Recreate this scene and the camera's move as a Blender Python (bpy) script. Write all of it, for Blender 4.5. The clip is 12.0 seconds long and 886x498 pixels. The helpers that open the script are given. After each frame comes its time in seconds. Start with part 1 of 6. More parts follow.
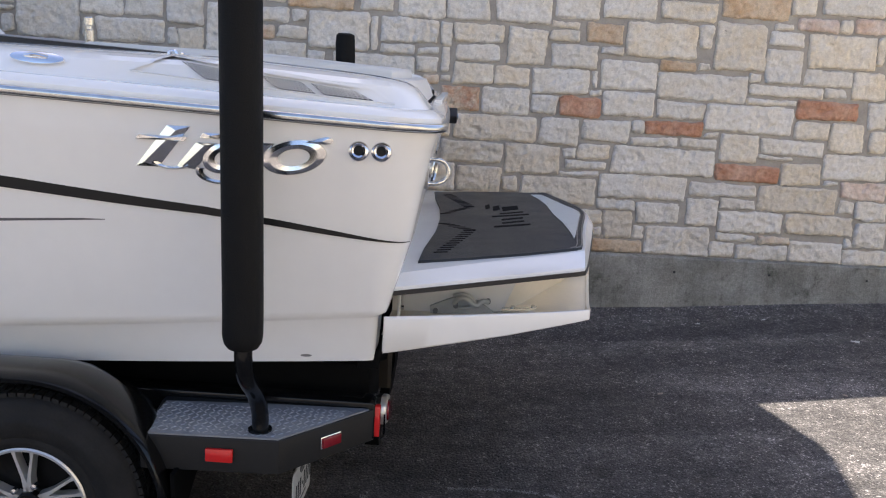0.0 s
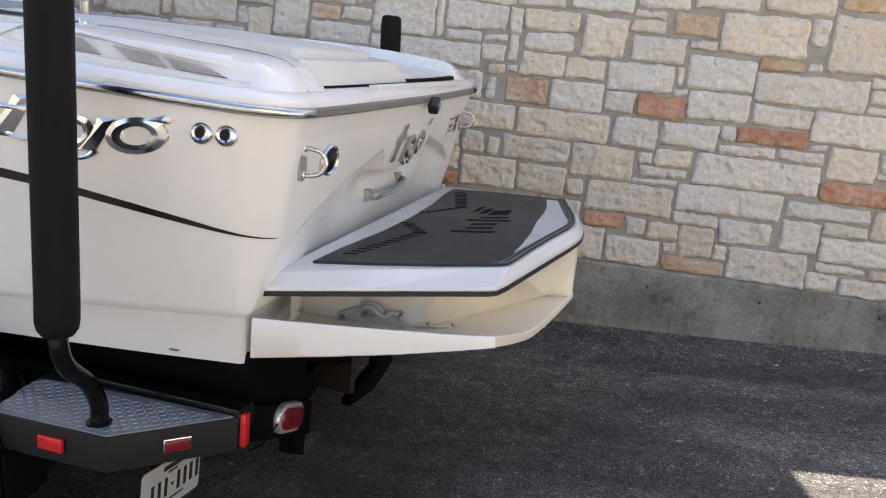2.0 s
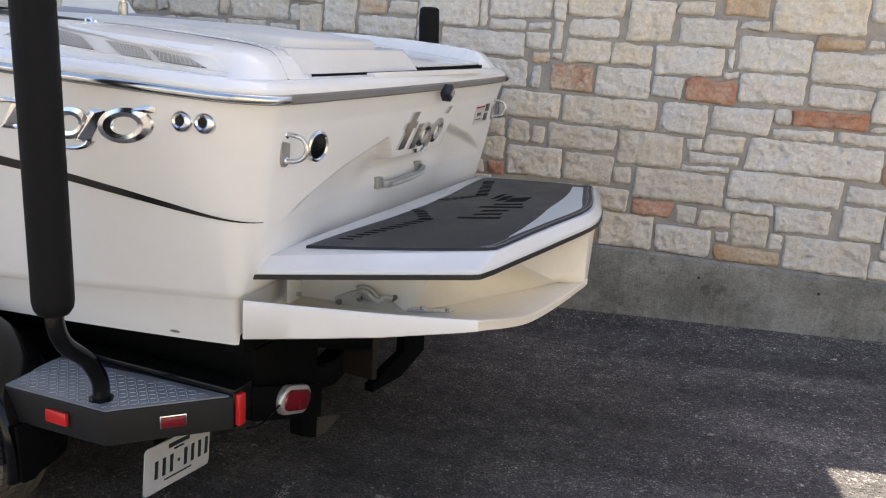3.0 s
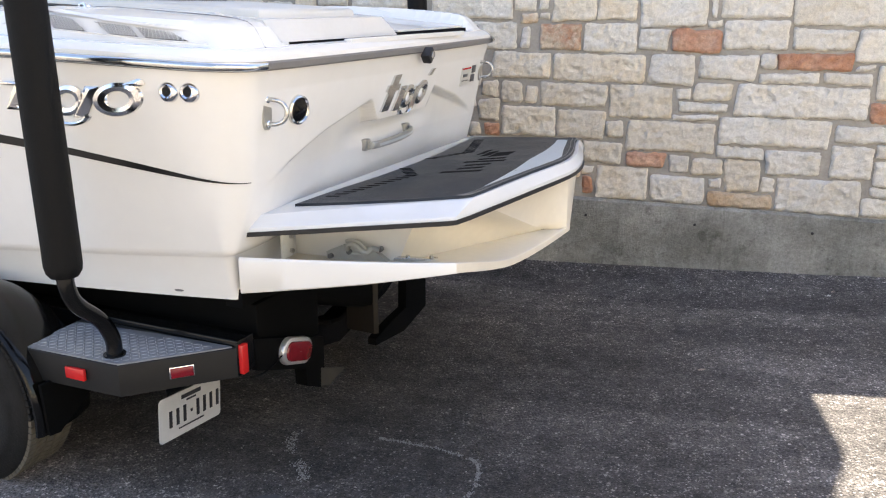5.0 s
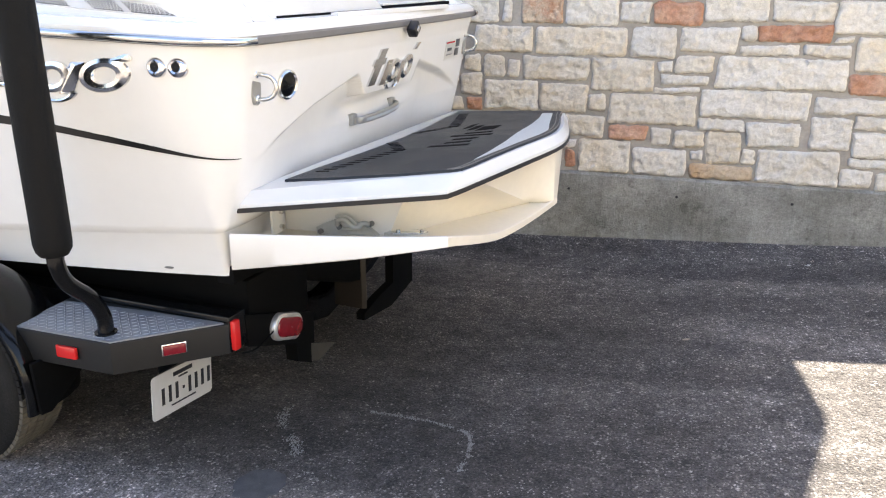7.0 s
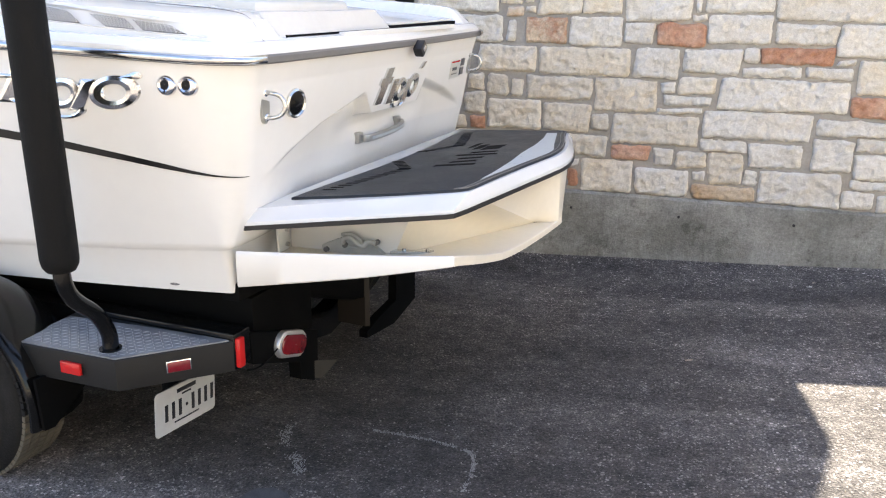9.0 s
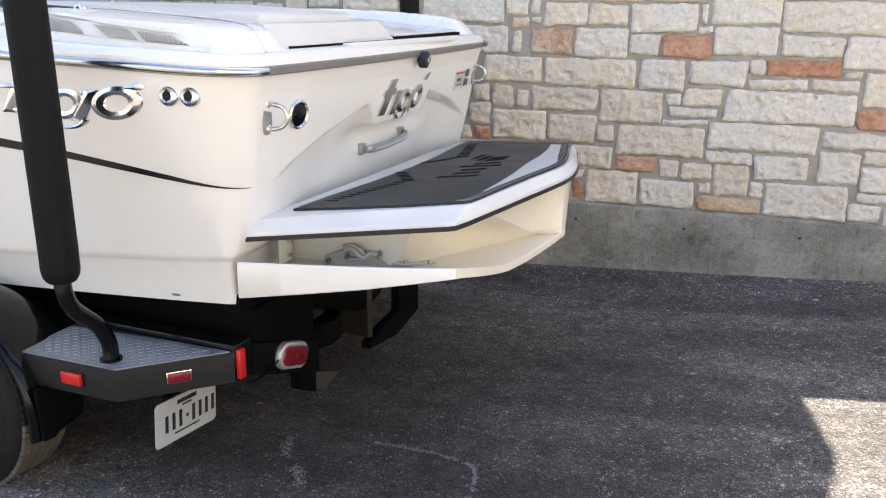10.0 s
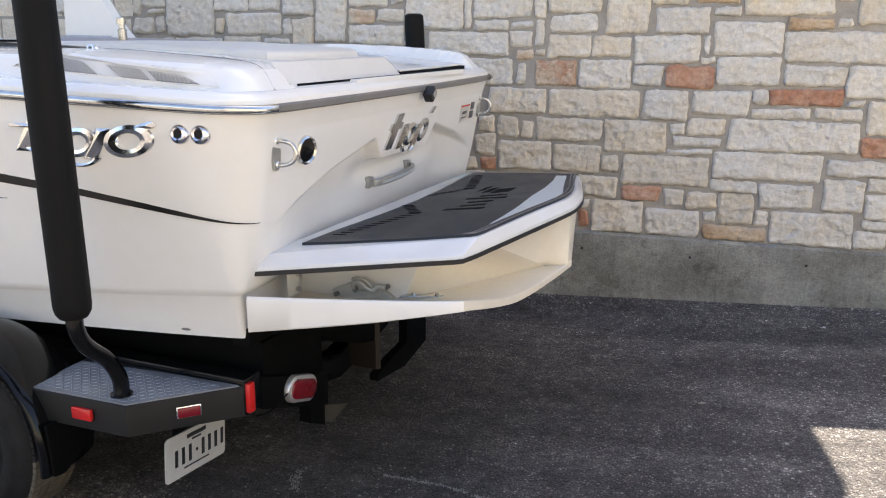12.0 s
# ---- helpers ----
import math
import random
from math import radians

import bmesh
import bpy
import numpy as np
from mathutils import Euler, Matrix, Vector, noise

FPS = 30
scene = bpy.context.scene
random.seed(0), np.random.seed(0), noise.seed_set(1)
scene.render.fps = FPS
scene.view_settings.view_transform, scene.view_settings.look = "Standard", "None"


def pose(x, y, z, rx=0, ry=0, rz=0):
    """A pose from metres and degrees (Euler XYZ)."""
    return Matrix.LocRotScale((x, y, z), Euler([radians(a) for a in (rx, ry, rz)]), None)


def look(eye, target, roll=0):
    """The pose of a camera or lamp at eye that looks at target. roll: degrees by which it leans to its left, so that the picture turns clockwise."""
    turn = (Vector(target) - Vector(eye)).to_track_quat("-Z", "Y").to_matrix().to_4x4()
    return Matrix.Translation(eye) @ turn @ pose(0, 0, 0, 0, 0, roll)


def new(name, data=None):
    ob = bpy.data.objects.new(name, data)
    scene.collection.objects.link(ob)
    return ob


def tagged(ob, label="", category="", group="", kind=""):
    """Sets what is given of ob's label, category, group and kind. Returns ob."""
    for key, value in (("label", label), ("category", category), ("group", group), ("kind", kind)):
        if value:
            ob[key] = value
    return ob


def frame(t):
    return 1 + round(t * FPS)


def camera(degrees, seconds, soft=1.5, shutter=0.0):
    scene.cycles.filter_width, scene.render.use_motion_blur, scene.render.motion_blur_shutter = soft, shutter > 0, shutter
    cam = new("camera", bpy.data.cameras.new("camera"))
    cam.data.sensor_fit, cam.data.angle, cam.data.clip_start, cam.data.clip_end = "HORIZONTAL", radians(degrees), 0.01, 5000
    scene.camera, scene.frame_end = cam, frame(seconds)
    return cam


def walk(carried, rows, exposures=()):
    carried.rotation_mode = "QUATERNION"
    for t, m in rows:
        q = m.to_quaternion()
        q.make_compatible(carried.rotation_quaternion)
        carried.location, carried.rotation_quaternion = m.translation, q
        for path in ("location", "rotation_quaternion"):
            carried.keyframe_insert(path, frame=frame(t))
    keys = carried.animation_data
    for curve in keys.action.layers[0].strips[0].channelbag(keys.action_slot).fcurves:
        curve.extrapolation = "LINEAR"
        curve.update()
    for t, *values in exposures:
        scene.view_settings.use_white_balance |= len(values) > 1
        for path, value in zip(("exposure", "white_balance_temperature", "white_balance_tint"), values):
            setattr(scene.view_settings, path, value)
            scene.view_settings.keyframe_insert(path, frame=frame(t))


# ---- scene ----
cam = camera(55.7, 12.0, soft=1.15)
PATH = [
    (0, (-0.317, 0.121, 1.221), (-0.164, 2.092, 0.922), 3.6),
    (0.5, (-0.065, 0.203, 1.225), (0.0, 2.172, 0.878), 3.8),
    (1, (0.159, 0.327, 1.259), (0.167, 2.298, 0.92), 4.8),
    (1.5, (0.429, 0.383, 1.278), (0.24, 2.344, 0.934), 5.3),
    (2, (0.577, 0.491, 1.285), (0.257, 2.433, 0.93), 6.7),
    (2.5, (0.736, 0.55, 1.281), (0.329, 2.475, 0.925), 5.9),
    (2.7, (0.812, 0.563, 1.284), (0.299, 2.459, 0.912), 6.5),
    (4.5, (1.101, 0.449, 1.26), (0.502, 2.309, 0.835), 2.5),
    (5, (1.104, 0.434, 1.245), (0.493, 2.285, 0.798), 1.6),
    (5.5, (1.073, 0.418, 1.24), (0.462, 2.264, 0.772), 1.5),
    (6, (1.055, 0.414, 1.239), (0.474, 2.265, 0.753), 1.7),
    (6.5, (1.059, 0.407, 1.245), (0.493, 2.26, 0.745), 1.7),
    (7, (1.067, 0.408, 1.241), (0.513, 2.264, 0.739), 1.3),
    (9, (1.042, 0.399, 1.252), (0.49, 2.264, 0.787), 1.9),
    (9.5, (1.055, 0.41, 1.256), (0.496, 2.275, 0.798), 2.3),
    (10, (1.052, 0.415, 1.26), (0.483, 2.28, 0.815), 2.1),
    (10.5, (1.048, 0.411, 1.266), (0.467, 2.277, 0.839), 1.7),
    (11, (1.043, 0.401, 1.271), (0.463, 2.271, 0.862), 1.8),
    (11.5, (1.041, 0.396, 1.279), (0.46, 2.269, 0.889), 2.2),
    (12, (1.053, 0.397, 1.279), (0.464, 2.27, 0.899), 1.5),
]
EXPOSURES = [(0, 1.61, 6720, 18), (0.5, 1.83, 6840, 17), (1.5, 1.81, 7070, 17), (2.7, 1.81, 7110, 16), (4.5, 2.16, 7170, 15), (5.5, 2.42, 7160, 15), (7.0, 2.54, 7140, 15), (9.5, 2.38, 7110, 15), (12, 2.01, 7110, 16)]
walk(cam, [(t, look(eye, target, roll)) for t, eye, target, roll in PATH], EXPOSURES)

# ---- sky, sun, exposure ----
SUN_UP = 62.0
world = bpy.data.worlds.new("sky")
world.use_nodes = True
scene.world = world
wn = world.node_tree.nodes
sky = wn.new("ShaderNodeTexSky")
sky.sky_type, sky.sun_disc = "NISHITA", False
sky.sun_elevation, sky.sun_rotation = radians(SUN_UP), 0.0
wn["Background"].inputs["Strength"].default_value = 0.095
world.node_tree.links.new(sky.outputs[0], wn["Background"].inputs[0])
sun = new("sun", bpy.data.lights.new("sun", "SUN"))
sun.data.energy, sun.data.angle, sun.data.color = 3.7, radians(0.5), (0.985, 0.985, 0.90)
sun.matrix_world = look((0, 10 * math.cos(radians(SUN_UP)), 10 * math.sin(radians(SUN_UP))), (0, 0, 0))


# ---- materials ----
def mat(name, color, rough=0.5, metal=0.0, coat=0.0, vary=0.0, scale=8.0, bump=0.0, bump_scale=60.0, rand=0.0, spec=0.5, dark=None, stain=0.0):
    """A surface: base colour with stains at two scales, grain as bump, and a shift of its own for each piece."""
    m = bpy.data.materials.new(name)
    m.use_nodes = True
    nt = m.node_tree
    b = nt.nodes["Principled BSDF"]
    b.inputs["Roughness"].default_value, b.inputs["Metallic"].default_value = rough, metal
    b.inputs["Coat Weight"].default_value, b.inputs["Coat Roughness"].default_value = coat, 0.06
    b.inputs["Specular IOR Level"].default_value = spec
    co = nt.nodes.new("ShaderNodeTexCoord")
    last = None
    if vary > 0:
        n1 = nt.nodes.new("ShaderNodeTexNoise")
        n1.inputs["Scale"].default_value, n1.inputs["Detail"].default_value = scale, 6
        nt.links.new(co.outputs["Object"], n1.inputs["Vector"])
        n2 = nt.nodes.new("ShaderNodeTexNoise")
        n2.inputs["Scale"].default_value, n2.inputs["Detail"].default_value = scale * 9, 4
        nt.links.new(co.outputs["Object"], n2.inputs["Vector"])
        add = nt.nodes.new("ShaderNodeMath")
        add.operation = "MULTIPLY_ADD"
        add.inputs[1].default_value = 0.45
        nt.links.new(n2.outputs[0], add.inputs[0])
        nt.links.new(n1.outputs[0], add.inputs[2])
        ramp = nt.nodes.new("ShaderNodeMapRange")
        ramp.inputs[1].default_value, ramp.inputs[2].default_value = 0.45, 1.0
        ramp.inputs[3].default_value, ramp.inputs[4].default_value = 1 - vary, 1 + vary
        nt.links.new(add.outputs[0], ramp.inputs[0])
        mix = nt.nodes.new("ShaderNodeMix")
        mix.data_type = "RGBA"
        mix.blend_type = "MULTIPLY"
        mix.inputs[0].default_value = 1.0
        mix.inputs[6].default_value = (*color, 1)
        nt.links.new(ramp.outputs[0], mix.inputs[7])
        last = mix.outputs[2]
        rr = nt.nodes.new("ShaderNodeMapRange")
        rr.inputs[3].default_value, rr.inputs[4].default_value = max(rough - 0.12, 0.02), min(rough + 0.12, 1)
        nt.links.new(n1.outputs[0], rr.inputs[0])
        nt.links.new(rr.outputs[0], b.inputs["Roughness"])
    if rand > 0:
        info = nt.nodes.new("ShaderNodeObjectInfo")
        hsv = nt.nodes.new("ShaderNodeHueSaturation")
        if last is None:
            hsv.inputs["Color"].default_value = (*color, 1)
        else:
            nt.links.new(last, hsv.inputs["Color"])
        val = nt.nodes.new("ShaderNodeMapRange")
        val.inputs[3].default_value, val.inputs[4].default_value = 1 - rand, 1 + rand
        nt.links.new(info.outputs["Random"], val.inputs[0])
        nt.links.new(val.outputs[0], hsv.inputs["Value"])
        last = hsv.outputs[0]
    if last is None:
        b.inputs["Base Color"].default_value = (*color, 1)
    else:
        nt.links.new(last, b.inputs["Base Color"])
    if bump > 0:
        n3 = nt.nodes.new("ShaderNodeTexNoise")
        n3.inputs["Scale"].default_value, n3.inputs["Detail"].default_value = bump_scale, 8
        n3.inputs["Roughness"].default_value = 0.65
        nt.links.new(co.outputs["Object"], n3.inputs["Vector"])
        bp = nt.nodes.new("ShaderNodeBump")
        bp.inputs["Strength"].default_value, bp.inputs["Distance"].default_value = 1.0, bump
        nt.links.new(n3.outputs[0], bp.inputs["Height"])
        nt.links.new(bp.outputs[0], b.inputs["Normal"])
    return m


GELCOAT = mat("white_gelcoat", (0.80, 0.785, 0.745), 0.22, coat=0.35, vary=0.03, scale=2.0)
DECKWHITE = mat("bright_white_gelcoat", (0.87, 0.86, 0.83), 0.18, coat=0.6, vary=0.02, scale=2.0)
IVORY = mat("ivory_gelcoat", (0.815, 0.805, 0.778), 0.22, coat=0.4, vary=0.03, scale=2.0)
PLATFORMWHITE = mat("cool_white_gelcoat", (0.70, 0.71, 0.715), 0.2, coat=0.4, vary=0.03, scale=3.0)
CREAM = mat("cream_gelcoat", (0.78, 0.715, 0.595), 0.35, coat=0.3, vary=0.06, scale=4.0)
BLACK = mat("black_gloss_paint", (0.005, 0.005, 0.005), 0.12, spec=0.3, vary=0.2, scale=9)
STEPBLACK = mat("black_powder_coat", (0.009, 0.009, 0.009), 0.5, spec=0.35, vary=0.2, scale=10, bump=0.0006, bump_scale=400)
BOTTOM = mat("black_bottom_paint", (0.004, 0.004, 0.004), 0.7, spec=0.06, vary=0.2, scale=6)
RAILGREY = mat("grey_rail_vinyl", (0.17, 0.165, 0.16), 0.35, vary=0.1, scale=20)
PAD = mat("black_foam_vinyl", (0.006, 0.006, 0.006), 0.62, spec=0.16, vary=0.25, scale=12, bump=0.002, bump_scale=180)
TRIM = mat("black_rubber_trim", (0.012, 0.012, 0.013), 0.5)
CHROME = mat("chrome", (0.84, 0.84, 0.85), 0.09, metal=1.0)
BRIGHTSTEEL = mat("polished_emblem", (0.90, 0.89, 0.86), 0.16, metal=1.0)
STEEL = mat("stainless_steel", (0.62, 0.62, 0.60), 0.2, metal=1.0, vary=0.1, scale=30)
SATIN = mat("satin_steel", (0.42, 0.42, 0.40), 0.38, metal=0.7, vary=0.1, scale=30)
PLATE = mat("diamond_plate", (0.30, 0.32, 0.35), 0.5, metal=0.7, vary=0.2, scale=14)
PLATEBAR = mat("worn_tread_bars", (0.42, 0.44, 0.47), 0.42, metal=0.75)
RED = mat("red_lens", (0.66, 0.02, 0.018), 0.2, coat=0.5)
REDDARK = mat("dark_red_lens", (0.20, 0.006, 0.012), 0.18, coat=0.6, vary=0.2, scale=60)
RUBBER = mat("tyre_rubber", (0.013, 0.0125, 0.012), 0.7, spec=0.25, vary=0.5, scale=14, bump=0.002, bump_scale=120)
DUST = mat("dusty_rubber", (0.115, 0.098, 0.072), 0.9, vary=0.3, scale=14)
ALLOY = mat("machined_alloy", (0.74, 0.73, 0.71), 0.38, metal=0.8)
ALLOYBLACK = mat("black_alloy", (0.004, 0.004, 0.004), 0.5, spec=0.15)
EVA = mat("charcoal_foam_mat", (0.019, 0.025, 0.033), 0.45, spec=0.32, vary=0.12, scale=10, bump=0.0008, bump_scale=500)
EVALIGHT = mat("pale_grey_foam_mat", (0.52, 0.56, 0.56), 0.32, vary=0.08, scale=20, bump=0.0006, bump_scale=500)
EVADARK = mat("dark_cut_foam", (0.006, 0.006, 0.007), 0.85, spec=0.1)
VINYL = mat("white_vinyl", (0.70, 0.685, 0.645), 0.45, vary=0.04, scale=6, bump=0.0008, bump_scale=300)
SMOKE = mat("dark_tinted_strip", (0.006, 0.006, 0.007), 0.3, spec=0.3)
SLATE = mat("slate_grey_decal", (0.075, 0.075, 0.08), 0.4)
GRILLE = mat("dark_grille_hole", (0.01, 0.01, 0.01), 0.9)
GREY = mat("grey_vinyl", (0.34, 0.33, 0.34), 0.55, vary=0.1, scale=12, bump=0.001, bump_scale=200)
LATCHGREY = mat("cast_alloy", (0.50, 0.50, 0.47), 0.45, metal=0.35, vary=0.1, scale=30)
RUST = mat("dull_bronze", (0.018, 0.013, 0.008), 0.6, metal=0.2, vary=0.25, scale=12)
PLATEWHITE = mat("plate_white", (0.52, 0.51, 0.48), 0.4, vary=0.05, scale=30)
STICKER = mat("yellow_sticker", (0.60, 0.42, 0.06), 0.5)
INK = mat("ink", (0.02, 0.02, 0.022), 0.5)
FLANGE = mat("dusty_steel", (0.050, 0.044, 0.034), 0.7, vary=0.25, scale=18)
MORTAR = mat("mortar", (0.365, 0.34, 0.305), 0.95, vary=0.2, scale=10, bump=0.004, bump_scale=110)
STUCCO = mat("beige_stucco", (0.52, 0.46, 0.36), 0.9, vary=0.08, scale=2, bump=0.003, bump_scale=50)
CHALK = mat("pale_scuff", (0.28, 0.272, 0.26), 0.9, vary=0.3, scale=40)
def graph(m):
    """Shortcuts for building a material's nodes: noise, range and mixing."""
    nt = m.node_tree

    def tex(vec, scale, detail=5, rough=0.6, stretch=None):
        n = nt.nodes.new("ShaderNodeTexNoise")
        n.inputs["Scale"].default_value, n.inputs["Detail"].default_value, n.inputs["Roughness"].default_value = scale, detail, rough
        if stretch:
            mp = nt.nodes.new("ShaderNodeMapping")
            mp.inputs["Scale"].default_value = stretch
            nt.links.new(vec, mp.inputs["Vector"])
            vec = mp.outputs[0]
        nt.links.new(vec, n.inputs["Vector"])
        return n.outputs[0]

    def span(value, a, z, lo, hi):
        r = nt.nodes.new("ShaderNodeMapRange")
        for i, v in enumerate((a, z, lo, hi), 1):
            r.inputs[i].default_value = v
        nt.links.new(value, r.inputs[0])
        return r.outputs[0]

    def op(kind, a, c):
        n = nt.nodes.new("ShaderNodeMath")
        n.operation = kind
        for i, v in enumerate((a, c)):
            if isinstance(v, float):
                n.inputs[i].default_value = v
            else:
                nt.links.new(v, n.inputs[i])
        return n.outputs[0]

    def blend(fac, a, c, kind="MIX"):
        n = nt.nodes.new("ShaderNodeMix")
        n.data_type, n.blend_type = "RGBA", kind
        for i, v in ((0, fac), (6, a), (7, c)):
            if isinstance(v, tuple):
                n.inputs[i].default_value = (*v, 1)
            elif isinstance(v, float):
                n.inputs[i].default_value = v
            else:
                nt.links.new(v, n.inputs[i])
        return n.outputs[2]

    return nt, tex, span, op, blend


def limestone(name, base, stain, amount, dark=0.75):
    """Split limestone: mottled face, rusty or ochre stains, pits, and a tone of its own for each block."""
    m = mat(name, base, 0.9, spec=0.25)
    nt, tex, span, op, blend = graph(m)
    b = nt.nodes["Principled BSDF"]
    co = nt.nodes.new("ShaderNodeTexCoord")
    info = nt.nodes.new("ShaderNodeObjectInfo")
    shift = nt.nodes.new("ShaderNodeVectorMath")
    shift.operation = "ADD"
    far = op("MULTIPLY", info.outputs["Random"], 37.0)
    nt.links.new(co.outputs["Object"], shift.inputs[0])
    nt.links.new(far, shift.inputs[1])
    v = shift.outputs[0]
    cloud = span(tex(v, 6.0, 6, 0.65), 0.42, 0.68, 0.0, amount)
    colour = blend(cloud, base, stain)
    grain = span(tex(v, 45.0, 7, 0.75), 0.3, 0.72, dark + 0.04, 1.16)
    fine = span(tex(v, 190.0, 3, 0.6), 0.3, 0.75, 0.86, 1.14)
    own = span(info.outputs["Random"], 0.0, 1.0, 0.94, 1.07)
    tone = op("MULTIPLY", op("MULTIPLY", grain, fine), own)
    holes = span(tex(v, 70.0, 2, 0.5), 0.71, 0.77, 1.0, 0.66)
    colour = blend(1.0, colour, op("MULTIPLY", tone, holes), "MULTIPLY")
    nt.links.new(colour, b.inputs["Base Color"])
    bp = nt.nodes.new("ShaderNodeBump")
    bp.inputs["Strength"].default_value, bp.inputs["Distance"].default_value = 1.0, 0.0125
    warp = nt.nodes.new("ShaderNodeTexNoise")
    warp.inputs["Scale"].default_value, warp.inputs["Detail"].default_value = 22.0, 3
    nt.links.new(v, warp.inputs["Vector"])
    bent = nt.nodes.new("ShaderNodeVectorMath")
    bent.operation = "MULTIPLY_ADD"
    bent.inputs[1].default_value = (0.05, 0.05, 0.05)
    nt.links.new(warp.outputs["Color"], bent.inputs[0])
    nt.links.new(v, bent.inputs[2])
    chip = nt.nodes.new("ShaderNodeTexVoronoi")
    chip.inputs["Scale"].default_value = 19.0
    nt.links.new(bent.outputs[0], chip.inputs["Vector"])
    relief = op("ADD", op("MULTIPLY", chip.outputs["Distance"], 0.95), op("MULTIPLY", tex(v, 40.0, 9, 0.72), 0.75))
    pits = span(tex(v, 70.0, 2, 0.5), 0.69, 0.77, 0.0, -0.4)
    nt.links.new(op("ADD", relief, pits), bp.inputs["Height"])
    nt.links.new(bp.outputs[0], b.inputs["Normal"])
    return m


def concrete_material():
    """Form-cast concrete: cloudy grey, pale runs downwards, dark damp blotches, pinholes."""
    m = mat("concrete", (0.2, 0.2, 0.2), 0.85, spec=0.3)
    nt, tex, span, op, blend = graph(m)
    b = nt.nodes["Principled BSDF"]
    v = nt.nodes.new("ShaderNodeTexCoord").outputs["Object"]
    cloud = span(tex(v, 3.2, 7, 0.65), 0.38, 0.64, 0.0, 1.0)
    colour = blend(cloud, (0.225, 0.221, 0.197), (0.40, 0.392, 0.36))
    runs = span(tex(v, 1.0, 5, 0.6, (6.0, 6.0, 1.4)), 0.54, 0.74, 0.0, 0.35)
    colour = blend(runs, colour, (0.50, 0.49, 0.46))
    damp = span(tex(v, 5.0, 8, 0.75), 0.55, 0.66, 0.0, 0.75)
    colour = blend(damp, colour, (0.085, 0.082, 0.066))
    drip = span(tex(v, 1.0, 7, 0.7, (22.0, 22.0, 2.2)), 0.54, 0.74, 0.0, 0.45)
    colour = blend(drip, colour, (0.11, 0.107, 0.092))
    moss = span(tex(v, 1.3, 8, 0.75), 0.56, 0.72, 0.0, 0.7)
    colour = blend(moss, colour, (0.10, 0.095, 0.068))
    colour = blend(1.0, colour, span(tex(v, 70.0, 5, 0.75), 0.3, 0.7, 0.72, 1.22), "MULTIPLY")
    nt.links.new(colour, b.inputs["Base Color"])
    bp = nt.nodes.new("ShaderNodeBump")
    bp.inputs["Strength"].default_value, bp.inputs["Distance"].default_value = 1.0, 0.010
    nt.links.new(op("ADD", tex(v, 14.0, 6, 0.6), tex(v, 110.0, 4, 0.7)), bp.inputs["Height"])
    nt.links.new(bp.outputs[0], b.inputs["Normal"])
    return m


CONCRETE = concrete_material()
LIME = {
    "w": limestone("white_limestone", (0.715, 0.685, 0.632), (0.69, 0.605, 0.475), 0.55, 0.80),
    "c": limestone("cream_limestone", (0.725, 0.668, 0.575), (0.68, 0.555, 0.385), 0.6, 0.78),
    "o": limestone("ochre_limestone", (0.63, 0.51, 0.38), (0.53, 0.33, 0.18), 0.8),
    "p": limestone("pink_limestone", (0.71, 0.61, 0.54), (0.60, 0.38, 0.27), 0.6),
    "q": limestone("rusty_limestone", (0.72, 0.64, 0.53), (0.60, 0.34, 0.17), 0.8),
    "m": limestone("red_veined_limestone", (0.68, 0.56, 0.43), (0.46, 0.18, 0.09), 1.3, 0.65),
    "r": limestone("red_sandstone", (0.55, 0.28, 0.18), (0.72, 0.50, 0.38), 0.75, 0.66),
}


